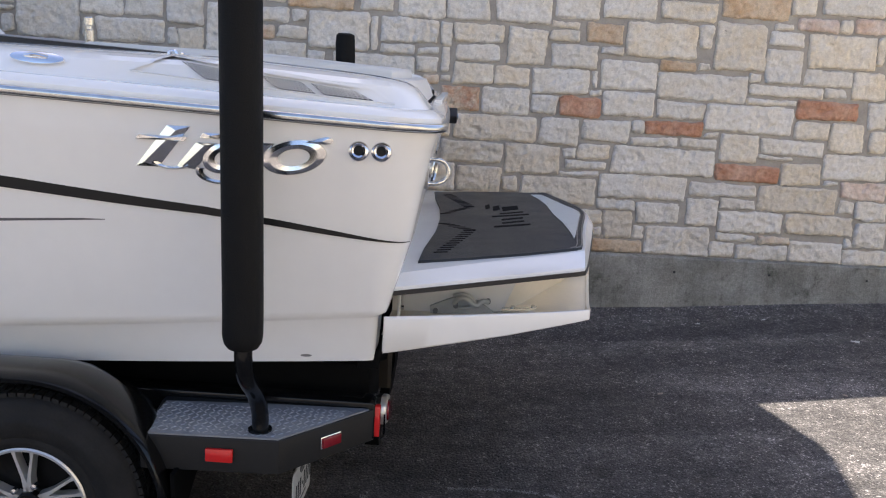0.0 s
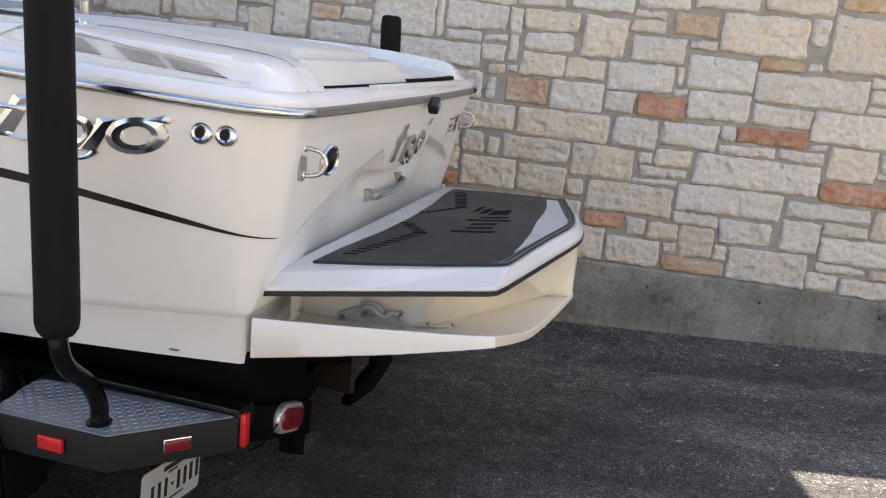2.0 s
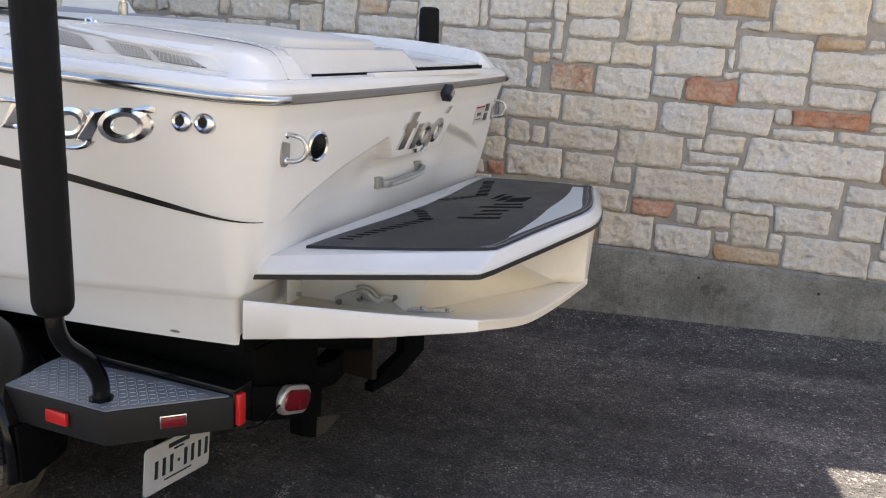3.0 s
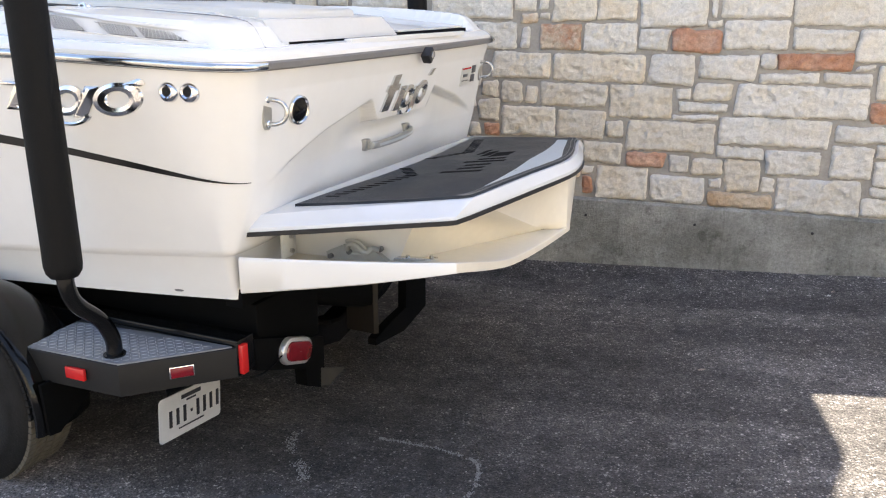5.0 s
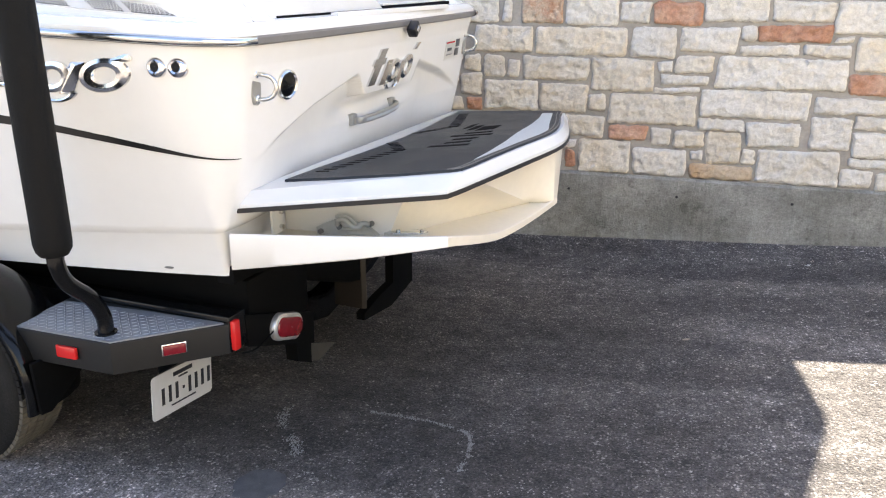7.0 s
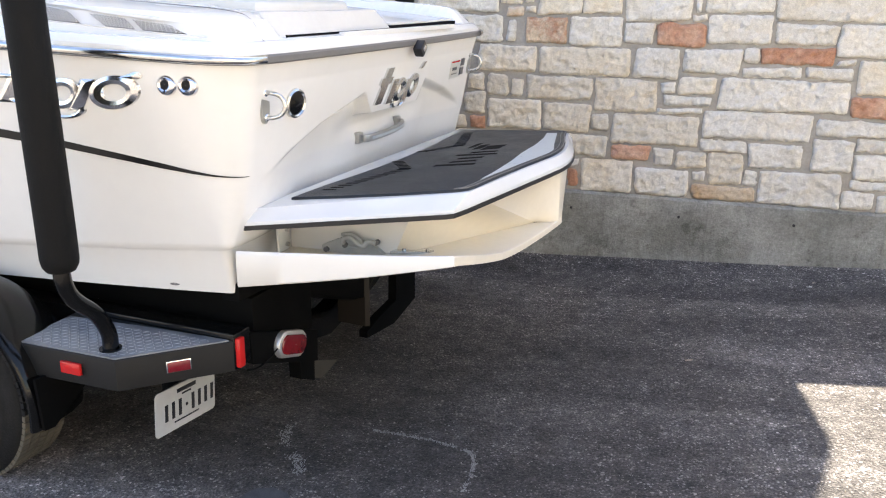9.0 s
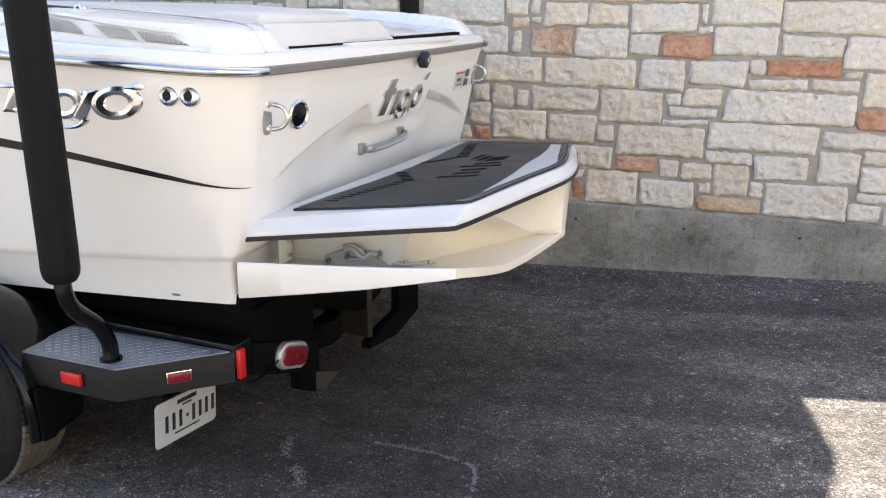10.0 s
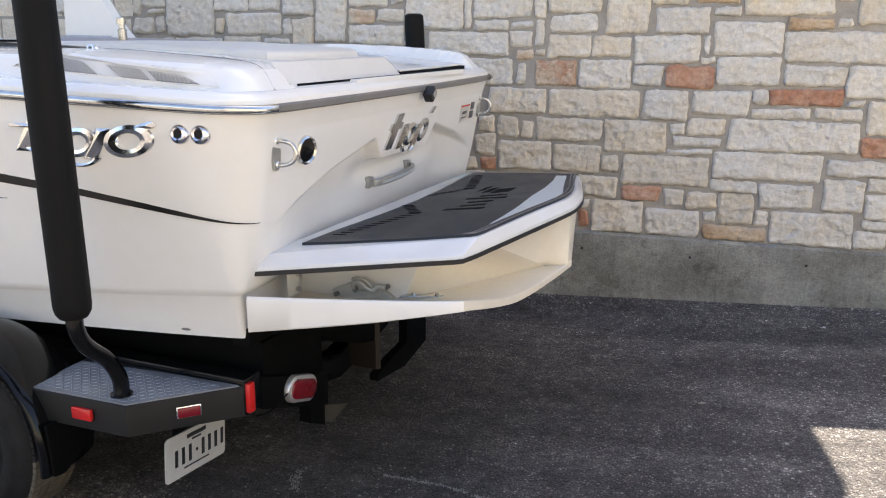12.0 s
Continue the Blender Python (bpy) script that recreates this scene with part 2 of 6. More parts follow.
def asphalt_material(name, tone):
    """Worn asphalt: dark binder, pale stone chips, dusty and sealed patches, painted shade below the boat."""
    m = mat(name, tone, 0.88)
    nt = m.node_tree
    b = nt.nodes["Principled BSDF"]
    co = nt.nodes.new("ShaderNodeTexCoord")

    def tex(scale, detail=5, rough=0.6):
        n = nt.nodes.new("ShaderNodeTexNoise")
        n.inputs["Scale"].default_value, n.inputs["Detail"].default_value, n.inputs["Roughness"].default_value = scale, detail, rough
        nt.links.new(co.outputs["Object"], n.inputs["Vector"])
        return n.outputs[0]

    def span(value, a, z, lo, hi):
        r = nt.nodes.new("ShaderNodeMapRange")
        for i, v in enumerate((a, z, lo, hi), 1):
            r.inputs[i].default_value = v
        nt.links.new(value, r.inputs[0])
        return r.outputs[0]

    def math2(op, a, c):
        n = nt.nodes.new("ShaderNodeMath")
        n.operation = op
        for i, v in enumerate((a, c)):
            if isinstance(v, float):
                n.inputs[i].default_value = v
            else:
                nt.links.new(v, n.inputs[i])
        return n.outputs[0]

    warp = nt.nodes.new("ShaderNodeTexNoise")
    warp.inputs["Scale"].default_value, warp.inputs["Detail"].default_value = 75.0, 3
    nt.links.new(co.outputs["Object"], warp.inputs["Vector"])
    bent = nt.nodes.new("ShaderNodeVectorMath")
    bent.operation = "MULTIPLY_ADD"
    bent.inputs[1].default_value = (0.016, 0.016, 0.016)
    nt.links.new(warp.outputs["Color"], bent.inputs[0])
    nt.links.new(co.outputs["Object"], bent.inputs[2])

    def chips_of(scale, low, high, gain):
        cells = nt.nodes.new("ShaderNodeTexVoronoi")
        cells.inputs["Scale"].default_value = scale
        nt.links.new(bent.outputs[0], cells.inputs["Vector"])
        sep = nt.nodes.new("ShaderNodeSeparateColor")
        nt.links.new(cells.outputs["Color"], sep.inputs[0])
        core = span(cells.outputs["Distance"], 0.25, 0.55, 1.0, 0.0)
        return math2("MULTIPLY", span(sep.outputs[0], low, high, 0.0, gain), core), cells.outputs["Distance"]

    lane = nt.nodes.new("ShaderNodeMapping")
    lane.inputs["Scale"].default_value, lane.inputs["Rotation"].default_value = (0.35, 2.6, 1.0), (0, 0, 0.09)
    nt.links.new(co.outputs["Object"], lane.inputs["Vector"])
    streak = nt.nodes.new("ShaderNodeTexNoise")
    streak.inputs["Scale"].default_value, streak.inputs["Detail"].default_value = 1.5, 6
    nt.links.new(lane.outputs[0], streak.inputs["Vector"])
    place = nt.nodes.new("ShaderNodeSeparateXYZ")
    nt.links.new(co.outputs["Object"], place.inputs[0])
    # open lanes have lost more binder; the boat's place also carries painted shade
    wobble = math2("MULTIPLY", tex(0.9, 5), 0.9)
    unshaded_lane = math2("MAXIMUM", span(math2("ADD", place.outputs[0], wobble), 0.7, 1.9, 0.0, 1.0), span(math2("SUBTRACT", place.outputs[1], wobble), 2.42, 2.08, 0.0, 1.0))
    unshaded_lane = math2("MAXIMUM", unshaded_lane, span(math2("ADD", place.outputs[1], wobble), 4.25, 4.95, 0.0, 0.9))
    big = math2("MULTIPLY", span(tex(0.8, 4), 0.35, 0.7, 0.82, 1.2), span(streak.outputs[0], 0.35, 0.65, 0.74, 1.3))
    blotch = span(tex(9.0, 7, 0.75), 0.36, 0.66, 0.68, 1.38)
    mid = span(tex(30.0, 5, 0.75), 0.34, 0.68, 0.66, 1.36)
    fine = span(tex(120.0, 3, 0.7), 0.32, 0.70, 0.50, 1.62)
    worn = math2("MINIMUM", math2("ADD", math2("MULTIPLY", span(tex(2.4, 8, 0.75), 0.46, 0.60, 0.0, 1.0), 0.75), math2("MULTIPLY", unshaded_lane, 0.5)), 1.0)
    small, height = chips_of(98.0, 0.60, 0.98, 2.8)
    large = chips_of(58.0, 0.94, 1.0, 3.2)[0]
    chip = math2("MULTIPLY", math2("ADD", small, large), math2("ADD", math2("MULTIPLY", worn, 0.9), 0.25))
    # the 0.58 tones the boat's place down as shade; the rest is dusty wear
    dust_shade = math2("MULTIPLY", span(tex(2.6, 8, 0.75), 0.50, 0.72, 1.0, 1.5), math2("MULTIPLY", span(unshaded_lane, 0.0, 1.0, 0.58, 1.04), span(math2("SUBTRACT", place.outputs[1], wobble), 2.22, 1.92, 1.0, 1.55)))
    total = math2("MULTIPLY", math2("MULTIPLY", math2("MULTIPLY", big, math2("MULTIPLY", mid, blotch)), math2("MULTIPLY", fine, dust_shade)), math2("ADD", chip, 0.88))
    mix = nt.nodes.new("ShaderNodeMix")
    mix.data_type, mix.blend_type = "RGBA", "MULTIPLY"
    mix.inputs[0].default_value = 1.0
    mix.inputs[6].default_value = (*tone, 1)
    nt.links.new(total, mix.inputs[7])
    nt.links.new(mix.outputs[2], b.inputs["Base Color"])
    bp = nt.nodes.new("ShaderNodeBump")
    bp.inputs["Strength"].default_value, bp.inputs["Distance"].default_value = 1.0, 0.010
    nt.links.new(math2("ADD", height, tex(60.0, 4)), bp.inputs["Height"])
    nt.links.new(bp.outputs[0], b.inputs["Normal"])
    return m


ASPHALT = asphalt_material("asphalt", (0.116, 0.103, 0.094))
TAR = asphalt_material("sealed_asphalt", (0.098, 0.088, 0.082))


# ---- mesh helpers ----
def finish(name, bm, material, smooth=True, angle=35):
    me = bpy.data.meshes.new(name)
    bmesh.ops.recalc_face_normals(bm, faces=bm.faces[:])
    for e in bm.edges:
        if len(e.link_faces) == 2 and e.calc_face_angle(0) > radians(angle):
            e.smooth = False
    for f in bm.faces:
        f.smooth = smooth
    bm.to_mesh(me)
    bm.free()
    for one in material if isinstance(material, (list, tuple)) else [material]:
        me.materials.append(one)
    return me


def part(name, bm, material, parent=None, label="", angle=35):
    ob = new(name, finish(name, bm, material, angle=angle))
    ob.parent = parent
    return tagged(ob, label)


def thing(name, label, category, group="", kind="", base=None):
    ob = new(name)
    ob.empty_display_size = 0.1
    if base is not None:
        ob.matrix_world = base
    return tagged(ob, label, category, group, kind)


def box(lo, hi, bevel=0.0, bm=None):
    bm = bm or bmesh.new()
    made = bmesh.ops.create_cube(bm, size=1.0)["verts"]
    lo, hi = Vector(lo), Vector(hi)
    for v in made:
        v.co = Vector((lo[i] + (v.co[i] + 0.5) * (hi[i] - lo[i]) for i in range(3)))
    if bevel > 0:
        edges = list({e for v in made for e in v.link_edges})
        bmesh.ops.bevel(bm, geom=edges, offset=bevel, segments=2, affect="EDGES", profile=0.5)
    return bm


def loft(rows, wrap=False, caps=False, bm=None):
    """A skin over rows of points; wrap closes each row on itself."""
    bm = bm or bmesh.new()
    vs = [[bm.verts.new(p) for p in row] for row in rows]
    n = len(rows[0])
    for a, c in zip(vs, vs[1:]):
        for i in range(n if wrap else n - 1):
            j = (i + 1) % n
            bm.faces.new((a[i], a[j], c[j], c[i]))
    if caps:
        bm.faces.new(vs[0][::-1])
        bm.faces.new(vs[-1])
    return bm


def prism(outline, z0, z1, bevel=0.0, bm=None, lift=None):
    """An outline in x and y, drawn up from z0 to z1; lift adds height by place."""
    bm = bm or bmesh.new()
    lift = lift or (lambda x, y: 0.0)
    low = [bm.verts.new((x, y, z0 + lift(x, y))) for x, y in outline]
    top = [bm.verts.new((x, y, z1 + lift(x, y))) for x, y in outline]
    n = len(outline)
    sides = [bm.faces.new((low[i], low[(i + 1) % n], top[(i + 1) % n], top[i])) for i in range(n)]
    bm.faces.new(low[::-1])
    cap = bm.faces.new(top)
    if bevel > 0:
        bmesh.ops.bevel(bm, geom=list(cap.edges), offset=bevel, segments=3, affect="EDGES", profile=0.5)
    return bm


def tube(points, radius, sides=14, bm=None, caps=True):
    """A round bar along points; radius may be one number or one for each point."""
    pts = [Vector(p) for p in points]
    rad = radius if isinstance(radius, (list, tuple)) else [radius] * len(pts)
    rows, ref = [], None
    for i, p in enumerate(pts):
        d = (pts[min(i + 1, len(pts) - 1)] - pts[max(i - 1, 0)]).normalized()
        if ref is None:
            ref = d.orthogonal()
        ref = (ref - d * ref.dot(d)).normalized()
        side = d.cross(ref)
        rows.append([p + rad[i] * (math.cos(a) * ref + math.sin(a) * side) for a in (math.tau * k / sides for k in range(sides))])
    return loft(rows, wrap=True, caps=caps, bm=bm)


def curve_points(points, steps=6):
    """A smooth way through points."""
    pts = [Vector(p) for p in points]
    out = []
    for i in range(len(pts) - 1):
        a, p, q, z = pts[max(i - 1, 0)], pts[i], pts[i + 1], pts[min(i + 2, len(pts) - 1)]
        for k in range(steps):
            t = k / steps
            out.append(0.5 * ((2 * p) + (q - a) * t + (2 * a - 5 * p + 4 * q - z) * t * t + (3 * p - a - 3 * q + z) * t ** 3))
    return out + [pts[-1]]


def lathe(profile, axis_pose, sides=40):
    """A turned body: profile of (radius, height), then posed."""
    rows = [[axis_pose @ Vector((r * math.cos(a), r * math.sin(a), h)) for a in (math.tau * k / sides for k in range(sides))] for r, h in profile]
    return loft(rows, wrap=True)


# ---- ground and walls ----
def ground_z(x, y):
    """The drive: it climbs gently towards the wall, and more steeply to one side."""
    sx = 6.0 * math.tanh(x / 6.0)
    sy = 8.0 * math.tanh((y - 4.0) / 8.0)
    bend = 0.5 * ((sx - 0.4) + math.sqrt((sx - 0.4) ** 2 + 0.15))
    bank = float(np.interp(x, [0.6, 1.2, 1.7, 2.4, 3.2], [0.085, 0.066, 0.050, 0.044, 0.030])) * math.exp(-abs(5.4 - y) / 0.13)
    return -0.118 + 0.02 * sx + 0.07 * bend + 0.043 * sy + bank


def build_ground():
    steps = sorted({round(v, 3) for v in [*np.linspace(-4, 6, 81), *np.linspace(-90, -4, 24), *np.linspace(6, 90, 24)]})
    deep = sorted({*steps, *(round(v, 3) for v in np.linspace(4.8, 5.4, 21))})
    rows = [[(x, y, ground_z(x, y) + 0.004 * noise.noise(Vector((x * 1.3, y * 1.3, 0.0)))) for x in steps] for y in deep]
    bm = loft(rows)
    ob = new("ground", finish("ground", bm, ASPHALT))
    tagged(ob, "worn dark asphalt drive with pale stone chips", "ground", kind="structure")
    xs, rows = np.linspace(-6, 7, 131), []
    for t in np.linspace(0, 1, 12):
        row = []
        for x in xs:
            y0 = float(np.interp(x, [-6, -0.4, 0.3, 0.82, 1.2, 1.8, 2.6, 7], [5.10, 5.08, 5.02, 4.93, 4.865, 4.80, 4.77, 4.6])) + 0.03 * noise.noise(Vector((x * 1.1, 0, 7))) + 0.015 * noise.noise(Vector((x * 6, 0, 3)))
            y = y0 + (5.397 - y0) * t
            row.append((x, y, ground_z(x, y) + 0.004 * noise.noise(Vector((x * 1.3, y * 1.3, 0.0))) + (0.006 if 0 < t else -0.004)))
        rows.append(row)
    strip = new("ground_strip", finish("ground_strip", loft(rows), TAR))
    tagged(strip, "darker sealed asphalt strip along the wall", "ground", kind="structure")


def build_bounce_ground():
    """Unseen pale ground past the drive's end, added to bounce warm light onto the stern."""
    xs, ys = [3.3, 3.6, 4.2, 5, 6, 8, 11, 16, 24, 40], [-40, -24, -14, -8, -4, -1, 1, 3, 4.2, 5.3]
    rows = [[(x + (0.05 * noise.noise(Vector((y, 3, 0))) if x < 3.4 else 0), y, ground_z(x, y) + 0.02) for x in xs] for y in ys]
    ob = new("road", finish("road", loft(rows), mat("pale_bounce_ground", (0.49, 0.43, 0.335), 0.85, vary=0.15, scale=1.5, bump=0.003, bump_scale=60)))
    tagged(ob, "unseen pale ground past the end of the drive, added to bounce warm light", "road", kind="structure")


build_ground()
build_bounce_ground()
WALL_Y = 5.425
LEDGE = 0.435


def build_wall():
    footing = thing("wall_footing", "grey poured concrete footing below the stone wall", "wall", kind="structure")
    rows = []
    for z in np.linspace(-0.6, LEDGE, 14):
        rows.append([(x, 5.395 + 0.004 * noise.noise(Vector((x * 2, z * 3, 1.0))), z) for x in np.linspace(-14, 14, 141)])
    rows.append([(x, 5.412, LEDGE + 0.014) for x in np.linspace(-14, 14, 141)])
    rows.append([(x, 5.80, LEDGE + 0.014) for x in np.linspace(-14, 14, 141)])
    part("concrete_face", loft(rows), CONCRETE, footing)
    bm = bmesh.new()
    for x, z in ((0.988, 0.341), (1.613, 0.348), (2.252, 0.358), (2.926, 0.352), (0.36, 0.345)):
        tube([(x, 5.402, z), (x, 5.3905, z)], 0.008, 10, bm)
    part("tie_hole", bm, INK, footing)
    wall = thing("wall_north", "rubble limestone wall with grey mortar and a few red stones", "wall", kind="structure")
    part("mortar_bed", box((-14, WALL_Y + 0.005, LEDGE), (14, 5.80, 2.95)), MORTAR, wall)
    # unseen block added above the wall, outlined to cast the shade around the sunlit patch
    prof = [(-14, 2.95), (1.516, 2.95), (1.558, 3.50), (1.590, 3.90), (1.586, 4.05), (1.492, 4.75), (1.40, 6.0), (1.40, 7.6), (-14, 7.6)]
    bm = bmesh.new()
    a = [bm.verts.new((x, 5.45, z)) for x, z in prof]
    c = [bm.verts.new((x, 5.50, z)) for x, z in prof]
    for i in range(len(prof)):
        k = (i + 1) % len(prof)
        bm.faces.new((a[i], a[k], c[k], c[i]))
    bm.faces.new(a)
    bm.faces.new(c[::-1])
    part("upper_wall", bm, STUCCO, wall)
    part("upper_wall", box((-14, 5.504, 2.954), (1.39, 11.0, 7.59)), STUCCO, wall)
    # out of view; sized and placed to bounce warm sunlight onto the stern
    far = thing("wall_south", "plain beige building out of view, placed to bounce warm light", "wall", kind="structure")
    part("facade", box((3.4, -7.5, -3), (26, -6.5, 9)), STUCCO, far)
    part("facade", box((-60, -42, -3), (60, -41, 5)), STUCCO, far)
    return wall


WALL = build_wall()

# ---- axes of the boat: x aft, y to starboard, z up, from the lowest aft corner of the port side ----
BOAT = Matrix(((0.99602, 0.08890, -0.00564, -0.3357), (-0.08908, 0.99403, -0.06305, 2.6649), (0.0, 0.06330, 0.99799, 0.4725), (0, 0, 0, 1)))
YC = 0.945
PC = 0.96
Z_KEY = [-0.22, -0.10, 0.0, 0.150, 0.166, 0.385, 0.665, 0.745]
HB_KEY = [0.05, 0.60, 0.950, 0.985, 1.000, 1.047, 1.117, 1.127]
XT_KEY = [0.0, 0.01, 0.024, 0.032, 0.056, 0.118, 0.165, 0.188]
R_KEY = [0.02, 0.02, 0.02, 0.03, 0.03, 0.11, 0.16, 0.16]
SLOPE_KEY = [0.04, 0.04, 0.04, 0.07, 0.07, 0.02, -0.025, -0.028]


def hb(z):
    return float(np.interp(z, Z_KEY, HB_KEY))


def flare(x):
    return 0.11 * (1 - math.exp(min(x, 0.0) / 0.9))


def sheer(z, x):
    return z + float(np.interp(z, Z_KEY, SLOPE_KEY)) * min(x, 0.3)


def radius(z):
    return float(np.interp(z, Z_KEY, R_KEY))


def corner(x, xt, r=0.16):
    """How far the side turns inwards near the transom."""
    x0 = xt - 1.35 * r
    if x <= x0:
        return 0.0
    t = min((x - x0) / (xt - x0), 1.0)
    return r * (1 - math.sqrt(max(1 - t ** 2.0, 0.0)))


def side_y(x, z):
    """The port side's y at x and level z."""
    return YC - hb(z) - flare(x) + corner(x, float(np.interp(z, Z_KEY, XT_KEY)), radius(z))


def bow(x):
    """The sides close to a rounded bow far forward."""
    return 1.0 if x > -3.2 else math.sqrt(max(1 - ((-3.2 - x) / 2.81) ** 2, 0.0004))


def plan(h, xt, inset=0.0, fore=-6.0, crown=0.022, r=0.16):
    """Half the outline of a level, port side from forward to the middle of the transom."""
    h, xt = h - inset, xt - inset
    r = max(r - 0.3 * inset, 0.02)
    out = [(x, YC - (h + flare(x)) * bow(x)) for x in [*np.linspace(fore, -1.4, 24), *np.linspace(-1.3, xt - 1.35 * r, 48)]]
    for k in range(1, 17):
        a = math.pi / 2 * k / 16
        t = math.sin(a)
        out.append((xt - 1.35 * r * (1 - t), YC - h + r * (1 - math.cos(a)) - flare(xt - 1.35 * r * (1 - t))))
    u0 = h - r
    for k in range(1, 111):
        u = u0 * (1 - k / 110)
        out.append((xt + crown * (1 - (u / u0) ** 2), YC - u))
    return out


def both(half):
    return half + [(x, 2 * PC - y) for x, y in half[-2::-1]]


def around(half):
    """The whole outline of a level; the transom stands a little askew to the platform's frame."""
    full = half + [(x, 2 * YC - y) for x, y in half[-2::-1]]
    return [(x - 0.03 * max(y - 0.1, 0.0), y) for x, y in full]


DECK_IN = [0.0, -0.004, -0.002, 0.008, 0.017, 0.024, 0.036, 0.045, 0.065, 0.085, 0.110, 0.150, 0.20, 0.23, 0.26, 0.29, 0.32, 0.36, 0.40, 0.50, 0.60, 0.70, 0.80, 0.92]
DECK_Z = [0.745, 0.752, 0.768, 0.778, 0.785, 0.7885, 0.7895, 0.800, 0.825, 0.846, 0.858, 0.864, 0.868, 0.869, 0.870, 0.871, 0.872, 0.8725, 0.873, 0.874, 0.875, 0.876, 0.877, 0.878]


def crown_rise(x):
    """The deck's crown climbs forward, then runs level."""
    t = -min(x, 0.3)
    return 0.05 * t if t < 0.45 else 0.0225 + 0.008 * (t - 0.45)


def rise_at(z, x):
    w = smooth(0.78, 0.86, z)
    return -(1 - w) * 0.038 * min(x, 0.3) + w * crown_rise(x)


def ledge(x, level):
    """How far the shoulder stands back above the narrow shelf that runs below the vents."""
    w = smooth(-0.82, -0.68, x) * smooth(0.10, 0.03, x)
    return w * float(np.interp(level, [0.7885, 0.7895, 0.82, 0.862], [0.0, 0.032, 0.024, 0.0]))


def deck_rise(z, x):
    return z + rise_at(z, x)


def deck_side(x, z):
    """A point on the port shoulder of the deck, at x and a height above."""
    level = z
    for _ in range(6):
        level = z - rise_at(level, x)
    inset = float(np.interp(level, DECK_Z[2:], DECK_IN[2:]))
    return Vector((x, YC - 1.127 + inset + ledge(x, level) - flare(x) + corner(x, 0.188 - inset), z))


def deck_height(x, y):
    inset = y - (YC - 1.127 - flare(x))
    return deck_rise(float(np.interp(max(min(inset, 0.188 - x), 0), DECK_IN[2:], DECK_Z[2:])), x)


def smooth(a, c, v):
    t = min(max((v - a) / (c - a), 0.0), 1.0)
    return t * t * (3 - 2 * t)


def recess(u, z):
    """How far the transom is hollowed below its arch, at u from the middle."""
    arch = float(np.interp(u, [0.0, 0.30, 0.60, 0.80, 0.925, 1.0], [0.575, 0.572, 0.500, 0.432, 0.375, 0.34]))
    edge = float(np.interp(z, [0.47, 0.62], [0.225, 0.335]))
    panel = smooth(edge + 0.008, edge - 0.006, u) * smooth(0.478, 0.489, z)
    deep = 0.052 * smooth(0.95, 0.45, u)
    low = smooth(arch + 0.004, arch - 0.020, z)
    scoop = 0.028 * math.exp(-((z - 0.448) / 0.045) ** 2) * smooth(0.46, 0.22, u)
    return (deep + scoop) * low * (1 - panel)


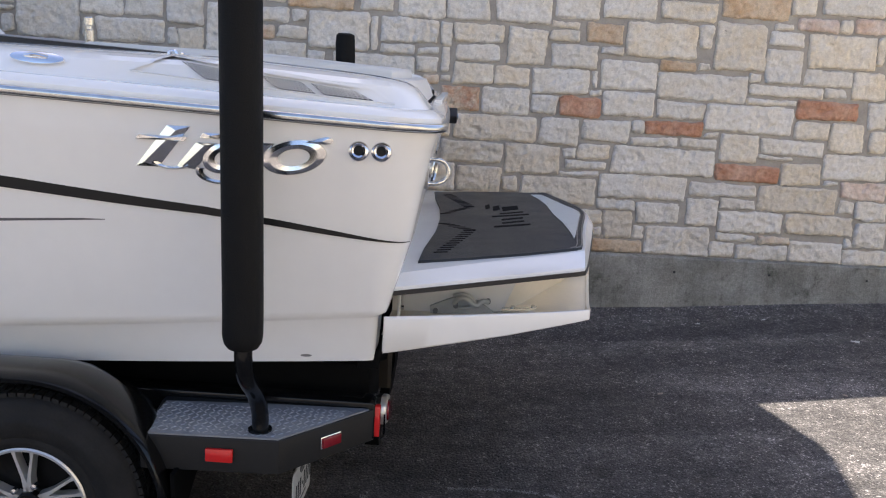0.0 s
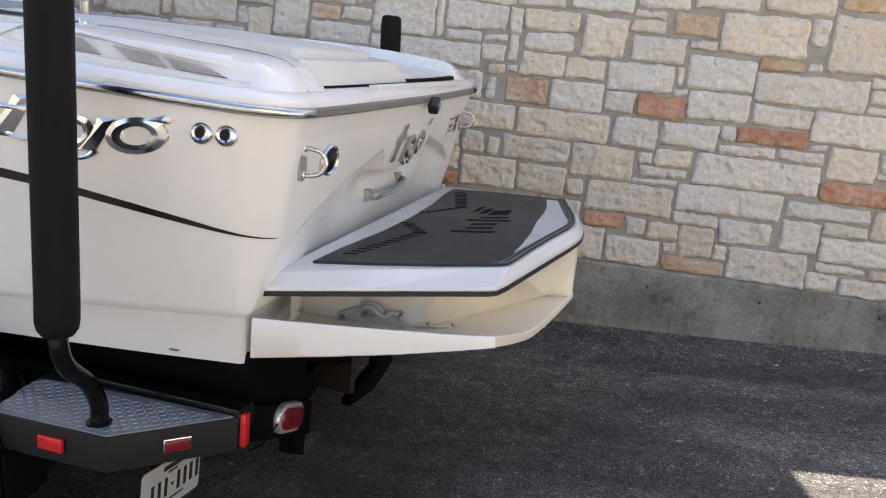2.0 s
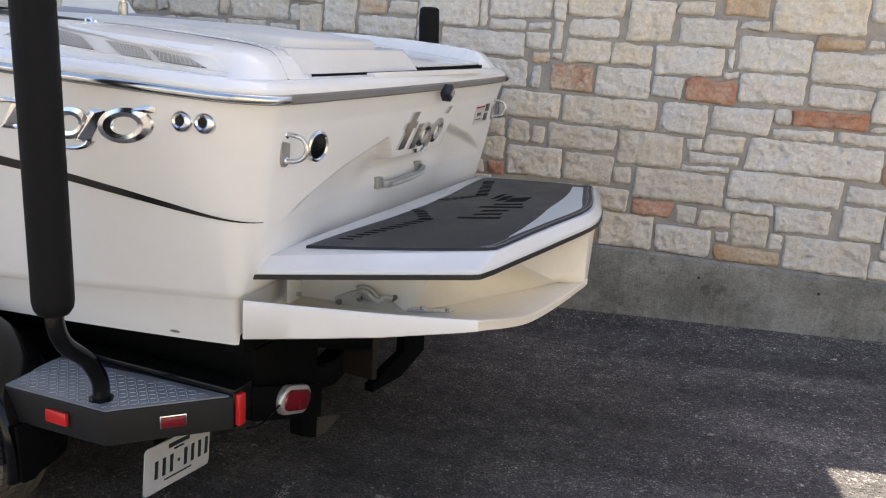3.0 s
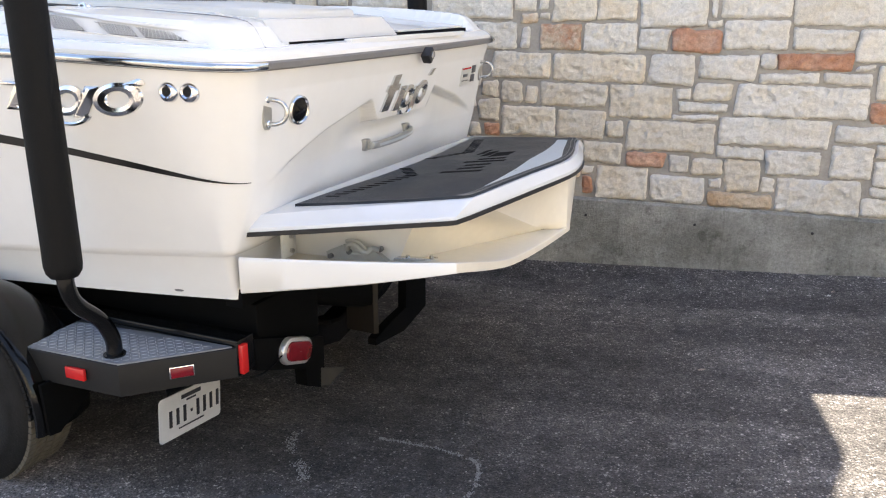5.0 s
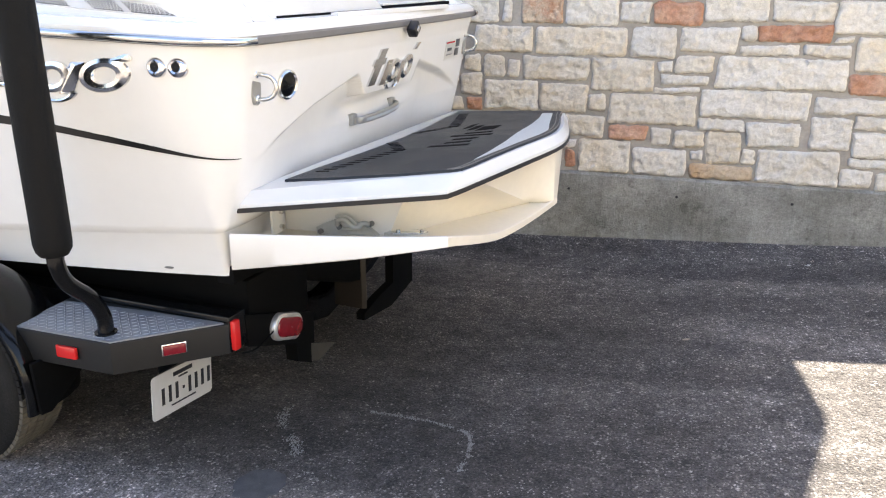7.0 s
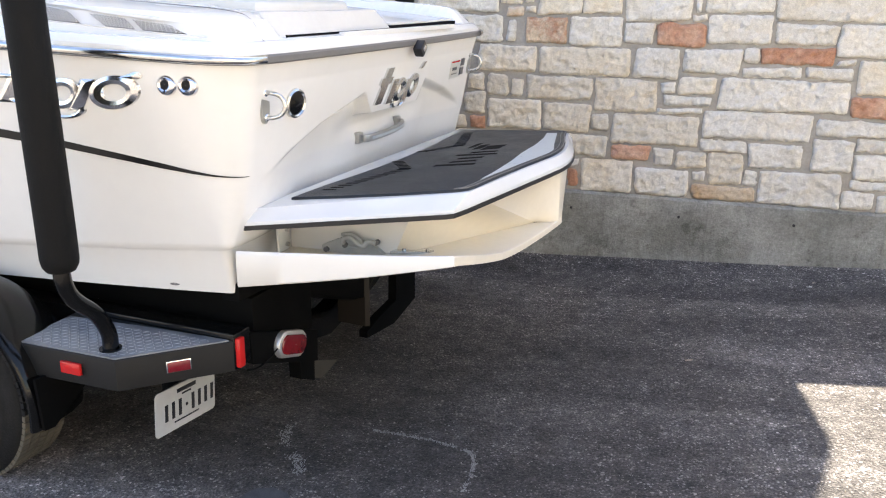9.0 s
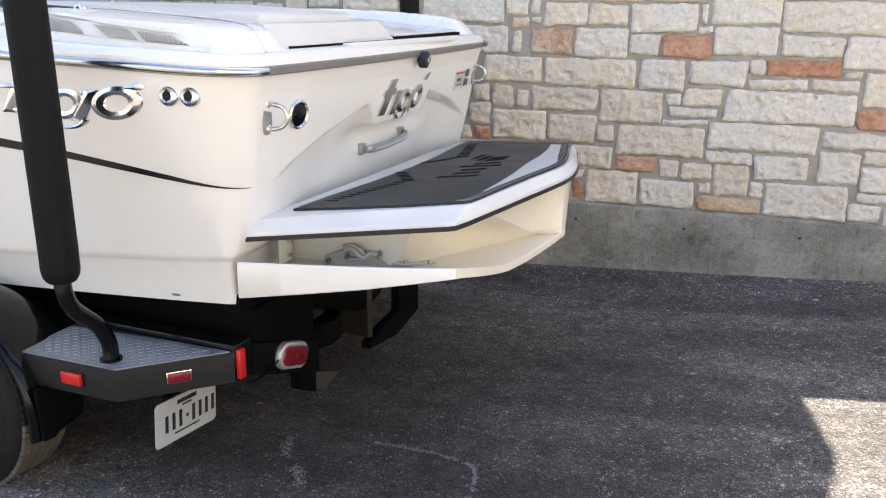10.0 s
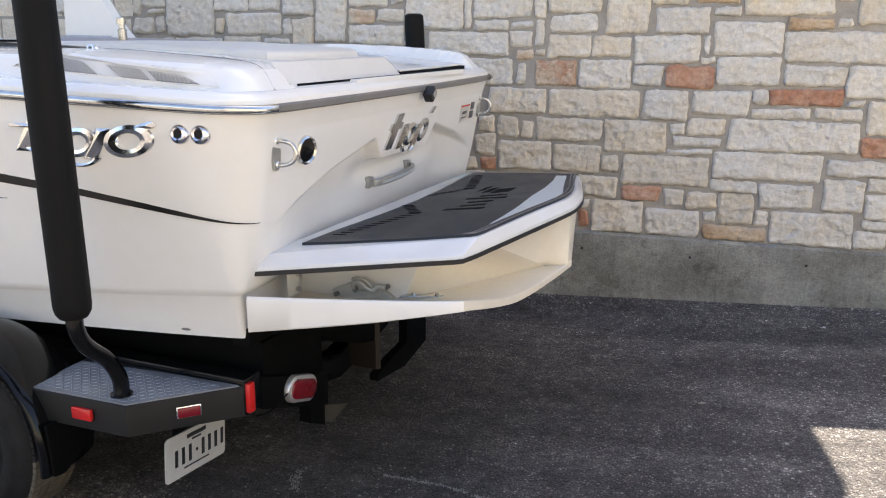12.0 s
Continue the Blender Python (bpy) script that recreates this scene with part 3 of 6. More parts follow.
def build_boat():
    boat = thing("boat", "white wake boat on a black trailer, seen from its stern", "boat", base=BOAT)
    rows = []
    for z in [-0.004, 0.0, 0.07, 0.148, 0.152, 0.166, *np.linspace(0.18, 0.745, 105)]:
        xt = float(np.interp(z, Z_KEY, XT_KEY))
        row = []
        for i, (x, y) in enumerate(around(plan(hb(z), xt, r=radius(z)))):
            u = abs(y - YC)
            if u < hb(z) - radius(z):
                x -= recess(abs(y - 0.975), z)
            zz = sheer(z, x)
            row.append((x, y, zz))
        rows.append(row)
    part("hull", loft(rows), IVORY, boat, angle=50)

    # underside, dark below the white side
    rows = []
    for z in (-0.005, -0.08, -0.16, -0.25, -0.33):
        rows.append([(x, y, sheer(z, x)) for x, y in around(plan(0.90 + z * 2.54, 0.0, r=0.03))])
    part("hull_bottom", loft(rows), BOTTOM, boat, "black hull bottom")

    part("transom_foot", box((-0.03, 0.004, -0.03), (0.036, 1.86, 0.034), 0.004), BOTTOM, boat)

    # deck cap: gunwale, shoulder, crown, and the sunken ledge aft
    rows = []
    for inset, z in zip(DECK_IN, DECK_Z):
        row = []
        for x, y in around(plan(1.127, 0.188, inset)):
            zz = deck_rise(z, x)
            y += ledge(x, z) if y < 0.3 else (-ledge(x, z) if y > 1.6 else 0.0)
            low = smooth(0.13, 0.165, y) * smooth(1.80, 1.74, y) * smooth(-0.12 if y < 0.9 else -0.75, -0.03 if y < 0.9 else -0.60, x)
            if zz > 0.786:
                zz += (0.786 - zz) * low
            row.append((x, y, zz))
        rows.append(row)
    part("deck", loft(rows), DECKWHITE, boat, angle=19)

    part("walkway", prism([(-5.2, 0.78), (-4.4, 0.70), (-0.30, 0.70), (-0.30, 1.20), (-4.4, 1.20), (-5.2, 1.12)], 0.82, 0.862), GELCOAT, boat, "plain white walkway")

    # rub rail: grey vinyl with a half-round steel insert
    rows = []
    for off, z in ((-0.008, 0.727), (0.008, 0.729), (0.012, 0.734), (0.012, 0.750), (0.008, 0.755), (-0.008, 0.757)):
        rows.append([(x, y, z - 0.038 * min(x, 0.3)) for x, y in around(plan(1.127, 0.188, -off))])
    rail = part("rub_rail", loft(rows), RAILGREY, boat, "grey vinyl rub rail")
    rows = []
    for k in range(9):
        a = radians(-90 + 180 * k / 8)
        rows.append([(x, y, 0.744 + 0.0125 * math.sin(a) - 0.038 * min(x, 0.3)) for x, y in around(plan(1.127, 0.188, -(0.0115 + 0.010 * math.cos(a))))])
    part("rail_insert", loft([row[:89] for row in rows]), STEEL, rail, "half-round polished steel insert")
    part("rail_insert", loft([row[-89:] for row in rows]), STEEL, rail, "half-round polished steel insert")

    # sun pad, seams and fittings on the deck
    rise = lambda x, y: crown_rise(x)
    pad_low = [(-0.95, 0.165), (-0.45, 0.165), (0.118, 0.150), (0.130, 0.24), (0.132, 0.50), (0.130, 0.945), (-0.45, 0.95), (-0.95, 0.95)]
    pad_top = [(-0.95, 0.165), (-0.45, 0.165), (0.062, 0.160), (0.098, 0.25), (0.104, 0.50), (0.100, 0.865), (-0.45, 0.87), (-0.95, 0.87)]
    rows = []
    for k, z in ((0.0, 0.792), (0.55, 0.835), (0.92, 0.859), (0.985, 0.8655), (1.10, 0.867)):
        rows.append([(a[0] + (c[0] - a[0]) * min(k, 1) - (0.012 if k > 1 and a[0] > 0 else 0), a[1] + (c[1] - a[1]) * min(k, 1), z + crown_rise(a[0])) for a, c in zip(pad_low, pad_top)])
    part("sun_pad", loft(rows, wrap=True, caps=True), VINYL, boat, "white vinyl sun pad", angle=50)
    part("pad_cushion", prism([(-0.95, 0.19), (-0.45, 0.195), (0.02, 0.20), (0.055, 0.26), (0.06, 0.50), (0.05, 0.74), (0.0, 0.79), (-0.45, 0.80), (-0.95, 0.80)], 0.864, 0.892, 0.016, lift=rise), VINYL, boat, "white vinyl top cushion")
    part("seam", prism([(0.05, 0.205), (0.130, 0.205), (0.136, 0.40), (0.137, 0.955), (0.05, 0.955)], 0.7835, 0.7925), EVADARK, boat, "dark gap below the sun pad")
    part("ledge_slot", prism([(0.070, 0.955), (0.122, 0.955), (0.116, 1.40), (0.092, 1.72), (0.050, 1.72)], 0.784, 0.801), EVADARK, boat, "dark gap under the ledge panel")
    part("ledge_panel", prism([(-0.50, 0.97), (0.114, 0.97), (0.106, 1.40), (0.086, 1.70), (-0.50, 1.72)], 0.801, 0.809, 0.003, lift=lambda x, y: 0.085 * (0.114 - x)), GELCOAT, boat, "glossy white ledge panel")
    part("ledge_cap", prism([(0.148, 0.50), (0.176, 0.50), (0.176, 1.50), (0.150, 1.50)], 0.776, 0.793, 0.004), GELCOAT, boat)
    way = curve_points([(-0.55, 0.105, 0.0), (-0.32, 0.085, 0.0), (-0.12, 0.075, 0.0), (0.03, 0.070, 0.0), (0.11, 0.055, 0.0), (0.160, 0.035, 0.0)], 6)
    part("seam", tube([(p.x, p.y, deck_height(p.x, p.y) + 0.0004) for p in way], 0.0010, 6), SLATE, boat)

    # swim platform: a broad sloping edge from the rubber trim up to the flat top
    edge = [((0.07, 0.006), (0.07, 0.050)), ((0.20, 0.047), (0.20, 0.108)), ((0.40, 0.112), (0.40, 0.196)), ((0.60, 0.178), (0.612, 0.276)), ((0.662, 0.198), (0.678, 0.304)),
            ((0.684, 0.212), (0.695, 0.322)), ((0.701, 0.275), (0.702, 0.365)), ((0.745, 0.52), (0.728, 0.55)), ((0.787, 0.76), (0.763, 0.77)), ((0.808, 0.88), (0.783, 0.88))]
    apex = [((x, y), (x - 0.022, y - 0.004)) for x, y in ((0.821, 0.965), (0.825, 1.04), (0.821, 1.11), (0.810, 1.20), (0.790, 1.30), (0.762, 1.41), (0.731, 1.52))]
    ring_of = edge + apex + [((a[0], 2 * PC - a[1]), (c[0], 2 * PC - c[1])) for a, c in edge[6::-1]]
    outline = [a for a, c in ring_of]
    lift = lambda x, y: 0.090 * (x - 0.07)
    rows = []
    for k, z in ((0.0, 0.226), (0.0, 0.233), (0.03, 0.2385), (0.94, 0.2690), (0.985, 0.2712), (1.06, 0.2720)):
        rows.append([(a[0] + (c[0] - a[0]) * k, a[1] + (c[1] - a[1]) * k, z + lift(a[0] + (c[0] - a[0]) * k, 0)) for a, c in ring_of])
    platform = part("swim_platform", loft(rows, wrap=True, caps=True), PLATFORMWHITE, boat, angle=24)
    grown = [(x + 0.003 if x > 0.1 else x, y - 0.004 if y < YC else y + 0.004) for x, y in outline]
    part("edge_trim", prism(grown, 0.212, 0.2265, lift=lift), TRIM, platform, "black rubber edge trim")
    mat_half = [(0.135, 0.178), (0.30, 0.208), (0.50, 0.258), (0.664, 0.314), (0.686, 0.335), (0.696, 0.385), (0.716, 0.55), (0.750, 0.77), (0.771, 0.885)]
    mat_apex = [(0.784, 0.965), (0.788, 1.035), (0.786, 1.105), (0.775, 1.185), (0.755, 1.285), (0.729, 1.39), (0.703, 1.49)]
    mat_line = mat_half + mat_apex + [(x, 2 * PC - y) for x, y in mat_half[5::-1]]
    front = [(0.145, 1.55), (0.175, 1.25), (0.185, PC), (0.175, 0.67), (0.145, 0.37)]
    part("foam_mat", prism(mat_line + front, 0.2715, 0.281, 0.003, lift=lift), EVA, platform, "charcoal foam deck mat")
    pale = [(0.676, 0.47), (0.688, 0.53), (0.725, 0.745), (0.753, 0.915), (0.762, PC), (0.768, 1.02), (0.758, 1.09), (0.725, 1.22), (0.685, 1.40), (0.655, 1.535), (0.605, 1.548), (0.632, 1.40), (0.650, 1.22), (0.655, 1.0), (0.672, 0.80), (0.678, 0.60)]
    for k, ins in enumerate((0.004, 0.020)):
        line = [(x - ins, y) for x, y in mat_line if x > 0.65]
        part("mat_piping", tube([(x, y, 0.2825 + lift(x, y)) for x, y in line], 0.0018, 6), RAILGREY, platform)
    part("pale_insert", prism(pale, 0.280, 0.283, lift=lift), EVALIGHT, platform, "pale grey foam panel")
    for sign in (-1, 1):
        for y_from, y_to, count in ((0.66, 0.29, 11), (0.12, 0.27, 6)):
            for k in range(count):
                f = k / (count - 1)
                xc, yc = 0.205 + 0.100 * f, PC + sign * (y_from + (y_to - y_from) * f)
                part("cut_slot", prism([(xc - 0.024, yc - 0.0065), (xc + 0.024, yc - 0.0045), (xc + 0.024, yc + 0.0065), (xc - 0.024, yc + 0.0045)], 0.2805, 0.2822, lift=lift), EVADARK, platform)
    for x0, x1, y0, y1 in ((0.40, 0.545, 0.725, 0.755), (0.435, 0.525, 0.80, 0.828), (0.435, 0.525, 0.875, 0.903), (0.40, 0.555, 0.955, 0.982), (0.435, 0.535, 1.02, 1.045), (0.450, 0.520, 1.10, 1.20), (0.410, 0.440, 1.11, 1.22), (0.378, 0.398, 1.15, 1.26)):
        part("mat_mark", prism([(x0, y0), (x1, y0 + 0.035), (x1, y1 + 0.035), (x0, y1)], 0.2805, 0.2822, lift=lift), EVADARK, platform)

    # hull extension below the platform: an outer lip, a floor, and a moulded inner wall that sweeps out to the middle
    lip_key = [(0.05, -0.02, 0.030, 0.149), (0.26, 0.037, 0.056, 0.151), (0.44, 0.085, 0.081, 0.154), (0.62, 0.134, 0.113, 0.160), (0.682, 0.151, 0.125, 0.163), (0.705, 0.168, 0.127, 0.162), (0.714, 0.205, 0.121, 0.154),
               (0.73, 0.298, 0.100, 0.132), (0.745, 0.40, 0.079, 0.108), (0.760, 0.505, 0.063, 0.090), (0.779, 0.645, 0.058, 0.083), (0.80, 0.80, 0.062, 0.085), (0.822, 0.955, 0.072, 0.093), (0.826, 1.00, 0.075, 0.096)]
    tail = [(0.80, 1.08, 0.072, 0.093), (0.70, 1.26, 0.062, 0.085), (0.55, 1.50, 0.058, 0.083), (0.35, 1.74, 0.05, 0.12), (0.05, 1.92, 0.030, 0.149)]

    def along(keys, n):
        """n points evenly spread along a way with any number of values each."""
        run = [0.0]
        for a, c in zip(keys, keys[1:]):
            run.append(run[-1] + math.dist(a[:2], c[:2]))
        return [tuple(float(np.interp(run[-1] * k / (n - 1), run, [q[v] for q in keys])) for v in range(len(keys[0]))) for k in range(n)]

    def lip(keys, name, material, label=""):
        rows = []
        for level, ins in ((0.25, 0.022), (0.0, 0.005), (0.06, 0.0), (0.90, 0.0), (0.97, 0.002), (1.0, 0.006), (0.97, 0.012), (0.0, 0.020)):
            rows.append([(x - ins * (0.25 if x < 0.69 else 1.0), PC + (y - PC) * (1 - ins * (1.1 if x < 0.69 else 0.35)), lo + (hi - lo) * level) for x, y, lo, hi in keys])
        part(name, loft(rows), material, boat, label, angle=40)

    lip(along(lip_key[:6], 24), "lower_step", GELCOAT, "white outer lip below the platform")
    lip([(p.x, p.y, p.z, p.z + gap) for p, gap in zip(curve_points([k[:3] for k in lip_key[5:]], 5), np.interp(np.linspace(0, 8, 41), range(9), [k[3] - k[2] for k in lip_key[5:]]))], "lower_step", CREAM, "cream moulded lip")
    lip(along([lip_key[-1]] + tail, 20), "lower_step", CREAM)
    wall_foot = [(0.05, 0.300, 0.078), (0.24, 0.308, 0.082), (0.43, 0.330, 0.090), (0.50, 0.44, 0.090), (0.60, 0.64, 0.089), (0.68, 0.80, 0.088), (0.738, 0.921, 0.087)]
    wall_head = [(0.05, 0.300, 0.226), (0.26, 0.310, 0.246), (0.500, 0.342, 0.262), (0.56, 0.355, 0.268), (0.63, 0.372, 0.273), (0.685, 0.388, 0.277), (0.722, 0.405, 0.280)]
    lower, upper_line = along(wall_foot[:3], 8), along(wall_head[:3], 8)
    rows = [[tuple(Vector(a).lerp(Vector(c), t)) for a, c in zip(lower, upper_line)] for t in np.linspace(0, 1, 6)]
    part("inner_panel", loft(rows), GELCOAT, boat, "off-white inner panel behind the latch")
    lower, upper_line = along(wall_foot[2:], 16), along(wall_head[2:], 16)
    rows = []
    for t in np.linspace(0, 1, 10):
        sag = 0.030 * math.sin(math.pi * t)
        rows.append([tuple(Vector(a).lerp(Vector(c), t) + Vector((-0.55, 0.85, 0.3)) * sag * math.sin(math.pi * min(k / 15 * 1.1, 1.0))) for k, (a, c) in enumerate(zip(lower, upper_line))])
    part("inner_wall", loft(rows), CREAM, boat, "cream moulded inner wall")
    crease = [Vector(wall_foot[-1]).lerp(Vector(wall_head[-1]), t) for t in np.linspace(0, 1, 14)]
    outer = [Vector((0.823, 0.958, 0.085)).lerp(Vector((0.812, 0.995, 0.280)), t) for t in np.linspace(0, 1, 14)]
    rows = []
    for k in range(14):
        t = k / 13
        dip = Vector((-0.020, 0.012, 0.010)) * math.sin(math.pi * t)
        rows.append([tuple(crease[k].lerp(outer[k], s_) + dip * 4 * s_ * (1 - s_)) for s_ in np.linspace(0, 1, 10)])
    part("inner_pillar", loft(rows), CREAM, boat, "smooth flared end of the moulded wall", angle=60)
    rows = [[(0.823, 0.958, 0.085), (0.822, 1.01, 0.085), (0.78, 1.13, 0.085), (0.58, 1.50, 0.085), (0.05, 1.88, 0.085)], [(0.812, 0.995, 0.280), (0.816, 1.05, 0.280), (0.80, 1.16, 0.278), (0.62, 1.54, 0.265), (0.05, 1.88, 0.226)]]
    part("inner_wall", loft(rows), CREAM, boat, angle=60)
    foot = along(wall_foot + [(0.80, 0.948, 0.087)], 30)
    brim = along([(x - 0.008, PC + (y - PC) * 0.985, min(max(0.088, lo + 0.006), hi - 0.006)) for x, y, lo, hi in lip_key[:-1]], 30)
    part("tray_floor", loft([foot, [tuple((Vector(a) + Vector(c)) / 2) for a, c in zip(foot, brim)], brim]), CREAM, boat)
    def inner_y(x):
        return float(np.interp(x, [0.05, 0.24, 0.43], [0.300, 0.308, 0.330])) - 0.010

    ears = [(0.183, 0.080), (0.180, 0.104), (0.232, 0.128), (0.262, 0.139), (0.300, 0.130), (0.345, 0.128), (0.372, 0.110), (0.410, 0.082)]
    latch = part("latch_plate", loft([[(x, inner_y(x) + d, z) for x, z in ears] for d in (-0.012, 0.009)], wrap=True, caps=True), LATCHGREY, boat, "pale grey cast latch plate")
    hook = curve_points([(0.262, 0.284, 0.120), (0.275, 0.272, 0.142), (0.300, 0.268, 0.146), (0.322, 0.270, 0.128), (0.342, 0.274, 0.122), (0.358, 0.280, 0.136), (0.380, 0.286, 0.132)])
    part("latch_hook", tube(hook, 0.0085, 10), LATCHGREY, latch, "thick bent steel hook")
    part("latch_arm", tube(curve_points([(0.258, 0.285, 0.148), (0.290, 0.280, 0.156), (0.315, 0.280, 0.148), (0.330, 0.282, 0.130), (0.318, 0.283, 0.112), (0.280, 0.284, 0.108)]), 0.0065, 8), LATCHGREY, latch)
    for x, z in ((0.199, 0.092), (0.268, 0.113), (0.378, 0.131)):
        part("bolt", tube([(x, inner_y(x) - 0.004, z), (x, inner_y(x) - 0.022, z)], 0.009, 10), RAILGREY, latch)
    hinge = part("hinge_plate", prism([(0.425, 0.300), (0.545, 0.345), (0.553, 0.372), (0.430, 0.330)], 0.096, 0.106, 0.002), STEEL, boat, "flat steel hinge strip")
    for x, y in ((0.465, 0.325), (0.538, 0.353)):
        part("bolt", tube([(x, y, 0.104), (x, y, 0.114)], 0.007, 8), STEEL, hinge)

    # rudder and propeller below the hull
    part("rudder", prism([(-0.137, 0.938), (-0.137, 0.950), (0.0, 0.957), (0.016, 0.944), (0.0, 0.931)], -0.463, -0.20, 0.004), RUST, boat, "dull bronze rudder")
    part("rudder_stock", tube([(-0.06, 0.944, -0.24), (-0.06, 0.944, -0.10)], 0.018, 12), RUST, boat)
    for k in range(3):
        a = math.tau * k / 3 + 0.4
        rows = []
        for r, w in ((0.02, 0.012), (0.06, 0.030), (0.10, 0.034), (0.125, 0.022), (0.132, 0.006)):
            rows.append([(-0.36 + 0.5 * e * w, 0.945 + r * math.cos(a + 0.9 * e * w / max(r, 0.05)), -0.36 + r * math.sin(a + 0.9 * e * w / max(r, 0.05))) for e in (-1, -0.3, 0.3, 1)])
        part("propeller_blade", loft(rows), RUST, boat)
    part("propeller_hub", tube([(-0.43, 0.945, -0.36), (-0.39, 0.945, -0.36), (-0.32, 0.945, -0.36), (-0.30, 0.945, -0.36)], [0.012, 0.030, 0.032, 0.02], 14), RUST, boat)
    part("propeller_shaft", tube([(-0.32, 0.945, -0.36), (-1.3, 0.945, -0.22)], 0.014, 10), STEEL, boat)
    part("bolt_plate", box((0.075, 0.17, 0.095), (0.085, 0.235, 0.185), 0.002), GELCOAT, boat)
    for z in (0.115, 0.165):
        part("bolt", tube([(0.085, 0.215, z), (0.095, 0.215, z)], 0.008, 10), STEEL, boat)

    # side stripe and accent
    for name, x0, x1, zf, thick in (("side_stripe", -4.0, 0.116, lambda x: 0.391 - 0.147 * (x - 0.115) - 0.052 * max(-0.45 - x, 0), lambda x: 0.001 + 0.0035 * min(1, (0.117 - x) / 0.22) + 0.0115 * min(1, (0.117 - x) / 0.8)),
                                    ("accent_stripe", -4.0, -0.737, lambda x: 0.431 + 0.042 * (x + 0.737), lambda x: 0.001 + 0.008 * min(1, (-0.737 - x) / 0.3))):
        rows = []
        for e in (-1, 1):
            rows.append([(x, side_y(x, zf(x)) - 0.003, zf(x) + e * thick(x)) for x in [*np.linspace(x0, -0.2, 60), *np.linspace(-0.19, x1, 50)] if x <= x1])
        part(name, loft(rows), SMOKE if name == "side_stripe" else SLATE, boat)

    # drain slot low on the side
    bm = bmesh.new()
    pts = [(-0.185 + 0.017 * math.cos(a), 0.014 + 0.004 * math.sin(a)) for a in (math.tau * k / 16 for k in range(16))]
    loft([[(x, side_y(x, 0.02) - d, z) for x, z in pts] for d in (-0.004, 0.003)], wrap=True, caps=True, bm=bm)
    part("drain_slot", bm, RAILGREY, boat)

    part("corner_trim", tube([(0.062, 1.925, 0.800), (0.085, 1.925, 0.775), (0.108, 1.905, 0.735)], 0.011, 8), TRIM, boat, "black corner trim")

    # exhaust outlets
    for x in (-0.031, 0.030):
        y = side_y(x, 0.668)
        turn = pose(x, y + 0.004, 0.668, 90, 0, 0) @ pose(0, 0, 0, -6, 6, 0)
        outlet = part("exhaust_outlet", lathe([(0.0130, 0.006), (0.0140, 0.013), (0.019, 0.016), (0.026, 0.012), (0.030, 0.004), (0.030, -0.02)], turn), CHROME, boat, "chrome exhaust outlet")
        part("bore", lathe([(0.0135, 0.0105), (0.008, 0.0100), (0.0005, 0.0100)], turn), GRILLE, outlet)
    return boat


BOAT_OB = build_boat()


def shape_on_side(bm, pts, depth=0.008):
    """A raised flat shape on the port side, from points of x and z."""
    low = [bm.verts.new((x, side_y(x, z) + 0.004, z)) for x, z in pts]
    top = [bm.verts.new((x, side_y(x, z) - depth, z)) for x, z in pts]
    mx, mz = sum(p[0] for p in pts) / len(pts), sum(p[1] for p in pts) / len(pts)
    n = len(pts)
    for i in range(n):
        bm.faces.new((low[i], low[(i + 1) % n], top[(i + 1) % n], top[i]))
    mid = bm.verts.new((mx, side_y(mx, mz) - depth - 0.006, mz))
    for i in range(n):
        bm.faces.new((top[i], top[(i + 1) % n], mid))


